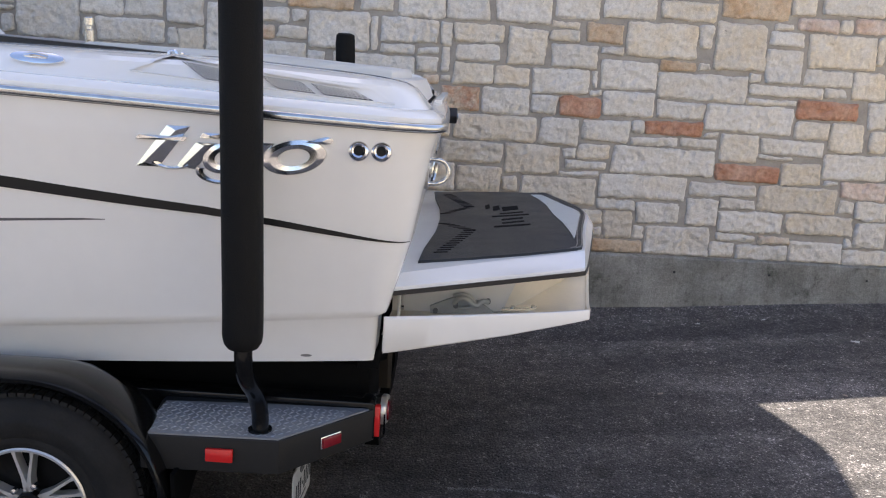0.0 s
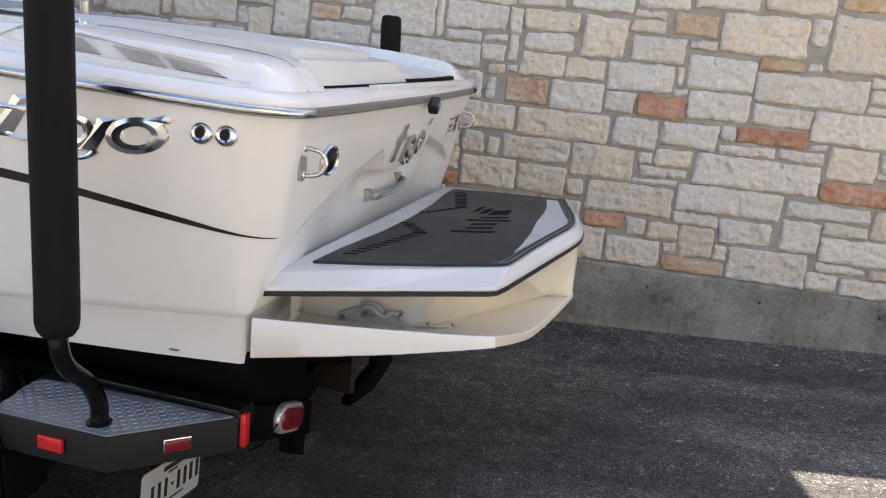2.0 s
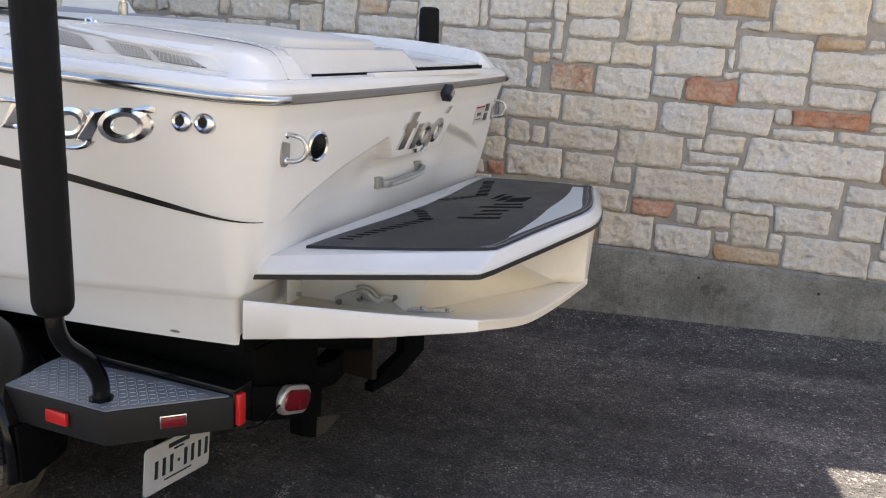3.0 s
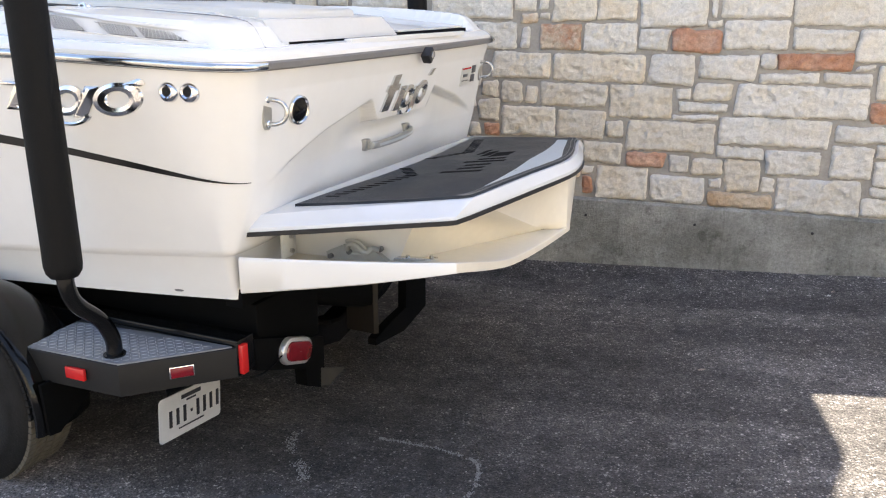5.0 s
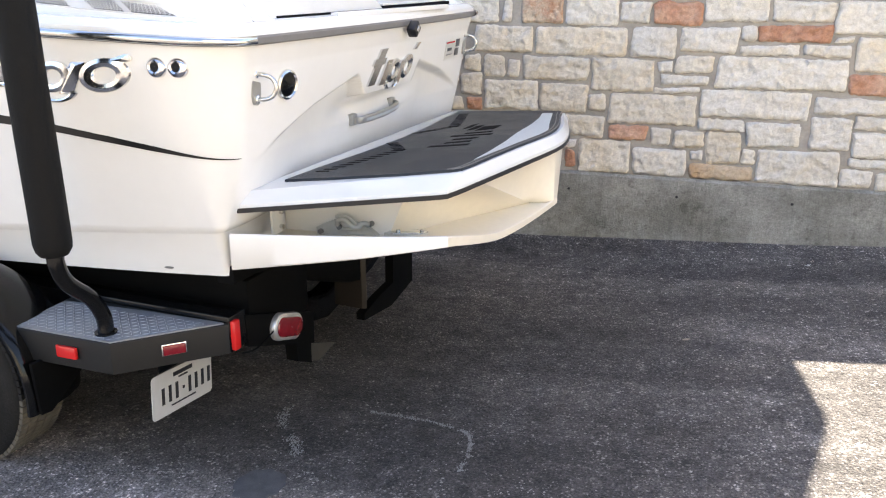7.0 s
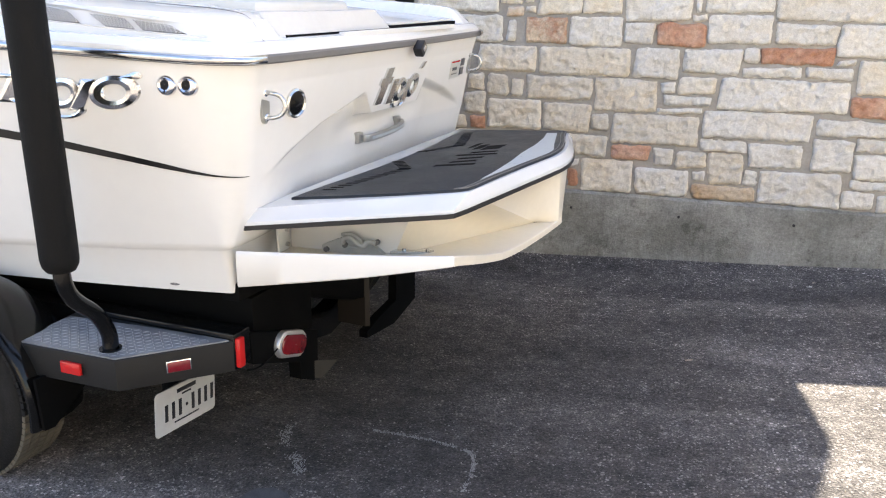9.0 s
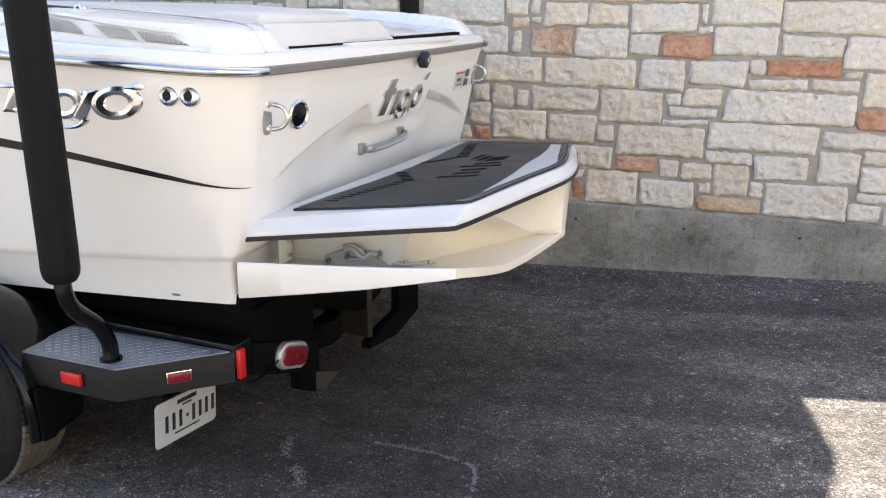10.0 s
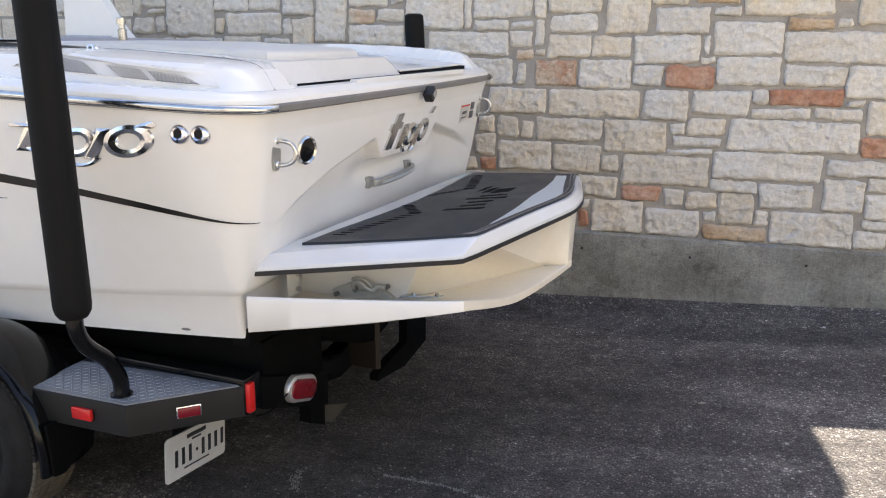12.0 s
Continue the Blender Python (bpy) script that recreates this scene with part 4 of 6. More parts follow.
# ---- trailer ----
def build_trailer():
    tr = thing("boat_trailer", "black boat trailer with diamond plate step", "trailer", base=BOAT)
    step_plan = [(-0.208, -0.300), (0.034, -0.035), (0.034, -0.030), (-0.62, -0.030), (-0.62, -0.060), (-0.597, -0.312)]
    step = part("step_box", prism(step_plan, -0.250, -0.149, 0.003), STEPBLACK, tr)
    inner = [(-0.212, -0.294), (0.018, -0.042), (0.010, -0.040), (-0.30, -0.052), (-0.602, -0.078), (-0.604, -0.110), (-0.590, -0.306)]
    part("tread_plate", prism(inner, -0.150, -0.1445), PLATE, step, "grey diamond tread plate")
    bm = bmesh.new()
    for i in range(-32, 3):
        for j in range(16):
            x, y = i * 0.0192, -0.298 + j * 0.0188
            edge = -0.294 + (x + 0.212) * 1.092 if x > -0.212 else -0.296
            if y < edge + 0.014 or y > -0.062 + 0.045 * x or x > -0.02 or x < -0.595 - max(y + 0.3, 0) * 0.05:
                continue
            a = radians(45 if (i + j) % 2 else -45)
            dx, dy = 0.0100 * math.cos(a), 0.0100 * math.sin(a)
            ex, ey = -0.0024 * math.sin(a), 0.0024 * math.cos(a)
            ring_ = [bm.verts.new((x + sx * dx + sy * ex, y + sx * dy + sy * ey, -0.1445)) for sx, sy in ((-1, 0), (0, -1), (1, 0), (0, 1))]
            tip = [bm.verts.new((x + s * 0.6 * dx, y + s * 0.6 * dy, -0.1430)) for s in (-1, 1)]
            bm.faces.new((ring_[0], ring_[1], tip[1], tip[0]))
            bm.faces.new((ring_[1], ring_[2], tip[1]))
            bm.faces.new((ring_[2], ring_[3], tip[0], tip[1]))
            bm.faces.new((ring_[3], ring_[0], tip[0]))
    tagged(part("tread_relief", bm, PLATEBAR, step), "raised lozenges of the tread plate", kind="stuff")
    part("frame_rail", box((-3.6, -0.034, -0.252), (0.033, 0.055, -0.128), 0.006), BLACK, tr)
    part("frame_rail", box((-3.6, 1.865, -0.255), (0.036, 1.924, -0.128), 0.006), BLACK, tr)
    # V members added to mask and darken the bright ground under the hull
    for x in (-0.22, -0.75, -1.45):
        vee = [(0.050, -0.150), (0.50, -0.330), (0.945, -0.420), (1.39, -0.330), (1.87, -0.150), (1.87, -0.250), (1.39, -0.440), (0.945, -0.530), (0.50, -0.440), (0.050, -0.250)]
        part("cross_member", loft([[(x + d, y, z) for y, z in vee] for d in (-0.04, 0.04)], wrap=True, caps=True), BLACK, tr, "added black V-shaped cross member that darkens the space under the hull")
    for y in (0.12, 1.39):
        part("bunk_board", box((-3.0, y, -0.30), (0.0, y + 0.38, -0.06), 0.008), BOTTOM, tr, "black carpeted bunk board")
    for mirror in (False, True):
        g = (lambda y: 2 * PC - y) if mirror else (lambda y: y)
        face = [(0.050, -0.150), (0.475, -0.270), (0.475, -0.345), (0.060, -0.240)] if mirror else [(0.050, -0.150), (0.475, -0.300), (0.470, -0.425), (0.060, -0.268)]
        part("lamp_panel", loft([[(x, g(y), z) for y, z in face] for x in (0.012, 0.034)], wrap=True, caps=True), BOTTOM, tr)
        lean = pose(0.034, g(0.276), -0.277, (19 if mirror else -19), 0, 0)
        bm = stadium(0.0, 0.0, 0.0, 0.096, 0.050, 0.022)
        bm.transform(lean)
        lamp = part("tail_lamp", bm, ALLOY, tr, "oval steel tail lamp")
        bm = stadium(0.018, 0.0, 0.0, 0.080, 0.036, 0.012)
        bm.transform(lean)
        part("lens", bm, REDDARK, lamp, "dark red lens")
        if mirror:
            drop = [(1.439, -0.20), (1.230, -0.20), (1.222, -0.440), (1.080, -0.455), (0.93, -0.485), (0.93, -0.515), (1.20, -0.545), (1.438, -0.500)]
            part("drop_bracket", loft([[(x, y, z) for y, z in drop] for x in (-0.03, 0.010)], wrap=True, caps=True), BOTTOM, tr, "bent black bracket")
        else:
            drop = [(0.365, -0.360), (0.470, -0.410), (0.466, -0.508), (0.372, -0.462)]
            part("drop_bracket", loft([[(x, y, z) for y, z in drop] for x in (-0.03, 0.020)], wrap=True, caps=True), BOTTOM, tr)
            flange = [(0.480, -0.440), (0.690, -0.520), (0.560, -0.545), (0.486, -0.512)]
            part("bracket_flange", loft([[(x, y, z) for y, z in flange] for x in (-0.012, -0.004)], wrap=True, caps=True), FLANGE, tr, "dusty tan steel flange")
    mk = part("marker_lamp", box((0.034, -0.034, -0.240), (0.052, -0.004, -0.140), 0.003), RED, tr, "bright red marker lamp")
    part("backing", box((0.026, -0.038, -0.246), (0.036, 0.0, -0.134), 0.002), BLACK, mk)
    part("side_reflector", box((-0.412, -0.318, -0.216), (-0.335, -0.306, -0.178), 0.002), RED, step, "red side reflector")
    d = Vector((0.242, 0.265, 0)).normalized()
    turn = Matrix(((d.x, d.y, 0, -0.083), (d.y, -d.x, 0, -0.166), (0, 0, 1, -0.197), (0, 0, 0, 1)))
    bm = box((-0.0385, -0.002, -0.0195), (0.0385, 0.006, 0.0195), 0.003)
    bm.transform(turn)
    lamp = part("clearance_lamp", bm, CHROME, step, "small red clearance lamp in a chrome bezel")
    bm = box((-0.0345, 0.002, -0.0158), (0.0345, 0.013, 0.0158), 0.003)
    bm.transform(turn)
    part("lens", bm, REDDARK, lamp)
    # number plate on its bracket
    hang = Matrix.Translation((0, -0.022, -0.412)) @ pose(0, 0, 0, -5, 0, 0) @ Matrix.Translation((0, 0.022, 0.400))
    bm = rounded_plate(-0.19, -0.022, -0.400, 0.1525, 0.0762, 0.004)
    bm.transform(hang)
    plate = part("number_plate", bm, PLATEWHITE, tr, "white number plate with dark characters")
    for y0, y1, z0, z1 in ((-0.130, -0.116, -0.434, -0.376), (-0.096, -0.082, -0.434, -0.376), (-0.062, -0.048, -0.434, -0.376), (-0.026, -0.016, -0.411, -0.401), (0.004, 0.018, -0.434, -0.376), (0.038, 0.052, -0.434, -0.376), (0.072, 0.086, -0.434, -0.376), (0.106, 0.120, -0.434, -0.376), (-0.070, 0.026, -0.352, -0.338), (-0.045, 0.001, -0.364, -0.358), (-0.085, 0.041, -0.452, -0.447)):
        bm = box((-0.1885, y0, z0), (-0.1865, y1, z1))
        bm.transform(hang)
        part("bar", bm, INK, plate)
    part("plate_bracket", box((-0.20, -0.12, -0.33), (-0.193, 0.06, -0.24), 0.002), BLACK, tr)
    part("wire", tube(curve_points([(0.05, 0.0, -0.262), (0.06, 0.05, -0.270), (0.055, 0.12, -0.268), (0.05, 0.18, -0.258)]), 0.003, 6), BLACK, tr)

    # guide posts with padded sleeves
    for y_sign in (-1, 1):
        f = lambda y: y if y_sign < 0 else 2 * YC - y - 0.01
        lag = 0.0 if y_sign < 0 else 0.10
        way = curve_points([(-0.275 - lag, f(-0.242), -0.150), (-0.276 - lag, f(-0.243), -0.09), (-0.283 - lag, f(-0.275), -0.02), (-0.29 - lag, f(-0.345), 0.05), (-0.292 - lag, f(-0.372), 0.11), (-0.293 - lag, f(-0.375), 0.20), (-0.300 - lag, f(-0.375), 0.6), (-0.32 - lag, f(-0.375), 1.02)])
        guide = part("guide_post", tube(way, 0.0245, 16), BLACK, tr, "bent black steel guide post")
        top = 1.66 if y_sign < 0 else 1.055
        pad = [(-0.293 - lag, f(-0.375), 0.146), (-0.293 - lag, f(-0.375), 0.150), (-0.293 - lag, f(-0.375), 0.165), (-0.294 - lag, f(-0.375), 0.185), (-0.294 - lag, f(-0.375), 0.25), (-0.300 - lag, f(-0.375), 0.6), (-0.318 - lag, f(-0.375), top - 0.05), (-0.318 - lag, f(-0.375), top - 0.01), (-0.318 - lag, f(-0.375), top)]
        part("padded_sleeve", tube(pad, [0.028, 0.040, 0.050, 0.0535, 0.0535, 0.0535, 0.0535, 0.050, 0.036], 24), PAD, guide, "black padded sleeve")
        part("base_collar", tube([(-0.275 - lag, f(-0.242), -0.146), (-0.275 - lag, f(-0.242), -0.139)], 0.034, 18), BLACK, guide)
    far_step = [(x, 2 * YC - y) for x, y in step_plan]
    part("step_box", prism(far_step, -0.250, -0.145, 0.003), STEPBLACK, tr)

    # wheels and mudguards
    for side in (-1, 1):
        f = lambda y: y if side < 0 else 2 * YC - y
        for wx in (-0.91, -1.69):
            wheel(tr, wx, f, -0.372)
        mudguard(tr, f)
    return tr


def stadium(x, y, z, ry, rz, depth):
    """A lens or bezel shaped like a racetrack, facing aft."""
    rows = []
    for dx, k in ((0, 1.0), (depth * 0.5, 1.0), (depth * 0.85, 0.96), (depth, 0.88), (depth, 0.02)):
        row = []
        for i in range(32):
            a = math.tau * i / 32
            c, s = math.cos(a), math.sin(a)
            flat = max(ry - rz, 0.0)
            row.append((x + dx, y + (rz * c + (flat if c > 0 else -flat)) * k, z + rz * s * k))
        rows.append(row)
    return loft(rows, wrap=True)


def rounded_plate(x, y, z, hw, hh, depth):
    pts = []
    for cx, cz, a0 in ((hw - 0.014, hh - 0.014, 0), (-hw + 0.014, hh - 0.014, 90), (-hw + 0.014, -hh + 0.014, 180), (hw - 0.014, -hh + 0.014, 270)):
        for k in range(5):
            a = radians(a0 + 22.5 * k)
            pts.append((y + cx + 0.014 * math.cos(a), z + cz + 0.014 * math.sin(a)))
    return loft([[(x + dx, py, pz) for py, pz in pts] for dx in (-depth * 0.5, depth * 0.5)], wrap=True, caps=True)


def wheel(tr, wx, f, wz):
    out = -1 if f(0) == 0 else 1
    turn = Matrix.Translation((wx, f(-0.345), wz)) @ pose(0, 0, 0, -90 * out, 0, 0)
    tyre_prof = [(0.172, -0.004), (0.184, 0.004), (0.196, 0.005), (0.205, 0.003), (0.212, 0.008), (0.245, 0.011), (0.262, 0.010), (0.266, 0.007), (0.285, 0.004), (0.306, -0.004), (0.318, -0.014), (0.323, -0.03), (0.324, -0.17), (0.316, -0.195), (0.28, -0.205), (0.172, -0.2)]
    whl = part("wheel", lathe([(0.171, -0.01), (0.174, 0.0), (0.170, 0.004), (0.163, 0.003), (0.161, -0.003), (0.160, -0.02), (0.157, -0.19)], turn, 56), ALLOY, tr, "machined alloy wheel")
    part("tyre", lathe(tyre_prof, turn, 64), RUBBER, whl, "black tyre with worn tread")
    clean, dirty, rng = bmesh.new(), bmesh.new(), random.Random(31)
    for k in range(84):
        a = math.tau * k / 84
        height = (turn @ Vector((0.32 * math.cos(a), 0.32 * math.sin(a), 0))).z - wz
        bm = dirty if height < -0.03 + rng.uniform(-0.06, 0.06) else clean
        for h0, h1, sk in ((-0.014, -0.044, 0.0), (-0.050, -0.080, 0.025), (-0.086, -0.116, -0.025), (-0.122, -0.152, 0.025), (-0.158, -0.186, 0.0)):
            pts = [(a, h0), (a + 0.060, h0), (a + 0.060 + sk, h1), (a + sk, h1)]
            lo = [bm.verts.new(turn @ Vector((0.318 * math.cos(t), 0.318 * math.sin(t), h))) for t, h in pts]
            hi = [bm.verts.new(turn @ Vector((0.331 * math.cos(t), 0.331 * math.sin(t), h))) for t, h in pts]
            for i in range(4):
                bm.faces.new((lo[i], lo[(i + 1) % 4], hi[(i + 1) % 4], hi[i]))
            bm.faces.new(hi)
    part("tread", clean, RUBBER, whl)
    part("tread", dirty, DUST, whl, "dusty tan tread blocks")
    part("barrel", lathe([(0.158, -0.055), (0.03, -0.06)], turn, 40), ALLOYBLACK, whl)
    for k in range(5):
        for off in (-0.17, 0.17):
            a = math.tau * k / 5 + 0.40
            c0, c1 = a + off * 0.55, a + off
            bm = bmesh.new()
            rows = []
            for r, cc, w in ((0.030, c0, 0.018), (0.075, c0 + (c1 - c0) * 0.3, 0.010), (0.135, c1, 0.0075), (0.163, c1, 0.013)):
                d = Vector((math.cos(cc), math.sin(cc), 0))
                s = Vector((-math.sin(cc), math.cos(cc), 0))
                rows.append([turn @ (d * r + s * w * e + Vector((0, 0, h))) for e, h in ((-0.62, -0.045), (-0.5, -0.014), (0.5, -0.014), (0.62, -0.045))])
            loft(rows, wrap=True, caps=True, bm=bm)
            part("spoke", bm, ALLOY, whl)
    part("hub_cap", lathe([(0.034, -0.03), (0.034, -0.006), (0.028, 0.0), (0.001, 0.001)], turn, 24), ALLOYBLACK, whl)
    for k in range(5):
        a = math.tau * k / 5
        p = Vector((0.052 * math.cos(a), 0.052 * math.sin(a), -0.03))
        part("lug_nut", lathe([(0.009, 0.0), (0.009, 0.02), (0.001, 0.022)], turn @ Matrix.Translation(p), 8), CHROME, whl)


def mudguard(tr, f):
    """The double arch over both wheels, with a rolled lip."""
    def arch(r):
        pts = []
        for k in range(24):
            a = radians(-8 + 98 * k / 23)
            pts.append((-0.900 + (r + 0.003) * math.cos(a), -0.375 + (r + 0.003) * math.sin(a)))
        for k in range(24):
            a = radians(90 + 98 * k / 23)
            pts.append((-1.69 + (r + 0.003) * math.cos(a), -0.375 + (r + 0.003) * math.sin(a)))
        return pts
    rows = []
    for r, y in ((0.366, -0.350), (0.372, -0.362), (0.384, -0.364), (0.391, -0.352), (0.394, -0.325), (0.392, -0.27), (0.384, -0.20), (0.366, -0.14), (0.345, -0.11), (0.335, -0.11), (0.356, -0.14), (0.374, -0.20), (0.380, -0.30), (0.374, -0.345)):
        rows.append([(x, f(y), z) for x, z in arch(r)])
    part("mudguard", loft(rows), BLACK, tr, "glossy black mudguard")
    flap = [(-0.500, -0.350, -0.245), (-0.500, -0.340, -0.425), (-0.500, -0.300, -0.430), (-0.500, -0.16, -0.345), (-0.500, -0.03, -0.300), (-0.500, -0.03, -0.245)]
    part("mud_flap", loft([[(x + d, f(y), z) for x, y, z in flap] for d in (0.0, 0.012)], wrap=True, caps=True), BOTTOM, tr, "black mud flap")


build_trailer()


# ---- fittings of the boat ----
def side_shape(name, pts, depth, parent, material=BRIGHTSTEEL):
    bm = bmesh.new()
    shape_on_side(bm, pts, depth)
    return part(name, bm, material, parent, angle=12)


def ridged_bar(cx, cz, w, h, lean, parent, depth=0.012):
    """A leaning chrome bar with two long facets that meet on a ridge."""
    bm = bmesh.new()
    p = slanted(cx, cz, w, h, lean)
    foot = ((p[0][0] + p[1][0]) / 2 - w * 0.08, p[0][1] + 0.10 * h)
    head = ((p[2][0] + p[3][0]) / 2 - w * 0.08, p[2][1] - 0.10 * h)
    low = [bm.verts.new((x, side_y(x, z) + 0.004, z)) for x, z in p]
    rim = [bm.verts.new((x, side_y(x, z) - 0.003, z)) for x, z in p]
    a, c = [bm.verts.new((x, side_y(x, z) - depth, z)) for x, z in (foot, head)]
    for i in range(4):
        bm.faces.new((low[i], low[(i + 1) % 4], rim[(i + 1) % 4], rim[i]))
    bm.faces.new((rim[0], rim[1], a))
    bm.faces.new((rim[1], rim[2], c, a))
    bm.faces.new((rim[2], rim[3], c))
    bm.faces.new((rim[3], rim[0], a, c))
    return part("emblem_bar", bm, BRIGHTSTEEL, parent, angle=12)


def slanted(cx, cz, w, h, lean):
    """A leaning bar: its middle, width, height and lean."""
    return [(cx - w / 2 - lean, cz - h / 2), (cx + w / 2 - lean, cz - h / 2), (cx + w / 2 + lean, cz + h / 2), (cx - w / 2 + lean, cz + h / 2)]


def ring(cx, cz, rx, rz, lean, thick, a0=0, a1=360, put=None, parent=None, name="emblem_ring", material=BRIGHTSTEEL):
    """A leaning open or closed ring with a bevelled ridge."""
    n = 34
    rows = [[], [], [], [], []]
    for k in range(n + 1):
        a = radians(a0 + (a1 - a0) * k / n)
        c, s = math.cos(a), math.sin(a)
        for row, (e, d) in zip(rows, ((1.0, 0.0), (0.96, 0.008), (1 - thick / 2, 0.013), (1.04 - thick, 0.008), (1.0 - thick, 0.0))):
            row.append(put(cx + rx * e * c + lean * s * e, cz + rz * e * s, d))
    return part(name, loft(rows), material, parent, angle=20)


def on_side(x, z, d):
    return (x, side_y(x, z) + 0.002 - d, z)


def transom_x(y, z):
    """The transom's x at y and z."""
    xt = float(np.interp(z, Z_KEY, XT_KEY))
    u0 = hb(z) - radius(z)
    return xt + 0.022 * (1 - min(abs(y - YC) / u0, 1) ** 2) - recess(abs(y - 0.975), z) - 0.03 * max(y - 0.1, 0.0)


def on_transom(y, z, d):
    return (transom_x(y, z) + d - 0.001, y, z)


def build_fittings(boat):
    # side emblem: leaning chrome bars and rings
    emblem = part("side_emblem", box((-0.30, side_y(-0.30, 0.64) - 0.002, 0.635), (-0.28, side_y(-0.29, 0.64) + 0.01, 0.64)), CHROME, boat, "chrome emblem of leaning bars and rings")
    ridged_bar(-0.557, 0.652, 0.062, 0.116, 0.046, emblem)
    ridged_bar(-0.470, 0.630, 0.056, 0.076, 0.032, emblem)
    side_shape("emblem_bar", slanted(-0.425, 0.688, 0.052, 0.014, 0.005), 0.006, emblem)
    side_shape("emblem_bar", slanted(-0.556, 0.676, 0.128, 0.012, 0.005), 0.010, emblem)
    ring(-0.535, 0.612, 0.060, 0.024, 0.0, 0.42, 190, 340, on_side, emblem)
    ring(-0.385, 0.630, 0.066, 0.048, 0.022, 0.55, 0, 360, on_side, emblem)
    ring(-0.395, 0.592, 0.080, 0.040, 0.010, 0.34, 170, 350, on_side, emblem)
    ridged_bar(-0.320, 0.628, 0.050, 0.096, 0.038, emblem)
    ring(-0.205, 0.640, 0.086, 0.052, 0.026, 0.55, 0, 360, on_side, emblem)
    drop = [(-0.183, 0.682), (-0.150, 0.692), (-0.118, 0.702), (-0.104, 0.701), (-0.098, 0.692), (-0.104, 0.684), (-0.118, 0.681), (-0.150, 0.682)]
    side_shape("emblem_drop", drop, 0.007, emblem)

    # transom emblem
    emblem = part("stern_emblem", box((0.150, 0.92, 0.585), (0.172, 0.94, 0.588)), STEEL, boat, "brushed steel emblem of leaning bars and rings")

    def bar(cy, cz, w, h, lean):
        rows = [[on_transom(y, z, d) for y, z in slanted(cy, cz, w, h, lean)] for d in (0.0, 0.010)]
        part("emblem_bar", loft(rows, wrap=True, caps=True), STEEL, emblem)

    bar(0.825, 0.582, 0.056, 0.130, 0.045)
    bar(0.840, 0.600, 0.100, 0.024, 0.008)
    bar(0.905, 0.555, 0.050, 0.090, 0.030)
    ring(0.985, 0.555, 0.050, 0.046, 0.022, 0.62, 0, 360, on_transom, emblem, material=STEEL)
    ring(0.975, 0.510, 0.060, 0.034, 0.010, 0.4, 170, 360, on_transom, emblem, material=STEEL)
    bar(1.045, 0.545, 0.046, 0.090, 0.028)
    ring(1.115, 0.560, 0.060, 0.048, 0.024, 0.62, 0, 360, on_transom, emblem, material=STEEL)
    bar(1.205, 0.635, 0.030, 0.026, 0.020)

    # lifting eyes
    for y in (0.025, 1.885):
        eye = part("lifting_eye", tube(curve_points([(transom_x(y, 0.6) - 0.004 + dx, y + dy, 0.60 + dz) for dx, dy, dz in ((-0.01, 0, -0.036), (0.03, 0.0, -0.036), (0.055, 0.01, -0.025), (0.066, 0.012, 0.0), (0.055, 0.01, 0.025), (0.03, 0, 0.036), (-0.01, 0, 0.036))]), 0.0068, 12), STEEL, boat, "polished steel lifting eye")
        px = transom_x(y, 0.6) - 0.002
        turn = pose(px, y, 0.60, 0, 90, 0)
        pts = [(0.055 * math.cos(a), 0.021 * math.sin(a)) for a in (math.tau * k / 24 for k in range(24))]
        part("eye_plate", loft([[turn @ Vector((p, q, h)) for p, q in pts] for h in (-0.008, 0.005)], wrap=True, caps=True), SATIN, eye, "oval steel backing plate")
        for dz in (-0.036, 0.036):
            part("bolt", lathe([(0.011, 0.0), (0.011, 0.006), (0.006, 0.009), (0.0005, 0.009)], turn @ Matrix.Translation((-dz, 0, 0.003)), 12), CHROME, eye)

    # tow light or filler cap, black in a chrome ring
    turn = pose(transom_x(0.16, 0.59) + 0.004, 0.178, 0.590, 0, 96, -8)
    cap = part("filler_cap", lathe([(0.0005, 0.010), (0.030, 0.010), (0.038, 0.007)], turn), BLACK, boat, "round black cap in a chrome ring")
    part("cap_ring", lathe([(0.036, 0.008), (0.040, 0.013), (0.0455, 0.009), (0.0465, 0.002), (0.0465, -0.02)], turn), STEEL, cap)

    # grab handle, stern latch, stickers
    way = curve_points([(transom_x(0.79, 0.385), 0.775, 0.385), (transom_x(0.76, 0.385) + 0.035, 0.78, 0.385), (transom_x(0.9, 0.385) + 0.042, 0.89, 0.384), (transom_x(0.96, 0.386) + 0.042, 1.03, 0.388), (transom_x(1.1, 0.39) + 0.038, 1.13, 0.398), (transom_x(1.12, 0.4) - 0.002, 1.155, 0.402)])
    rows = [[(p.x + dx, p.y, p.z + dz) for dx, dz in ((0.006, 0.013), (0.009, 0.009), (0.009, -0.009), (0.006, -0.013), (-0.006, -0.013), (-0.009, -0.009), (-0.009, 0.009), (-0.006, 0.013))] for p in way]
    handle = part("grab_handle", loft(rows, wrap=True, caps=True), SATIN, boat, "flat satin steel grab handle")
    rows = [[(p.x + 0.0095, p.y, p.z + dz) for dz in (0.005, -0.005)] for p in way[8:24]]
    part("handle_insert", loft([[(x + d, y, z) for x, y, z in (row[0], row[1])] for row in rows for d in (0.0005,)]), EVALIGHT, handle, "pale inlaid strip")
    for y, z in ((0.778, 0.386), (1.152, 0.401)):
        part("handle_foot", box((transom_x(y, z) - 0.01, y - 0.022, z - 0.022), (transom_x(y, z) + 0.016, y + 0.022, z + 0.022), 0.006), SATIN, handle)
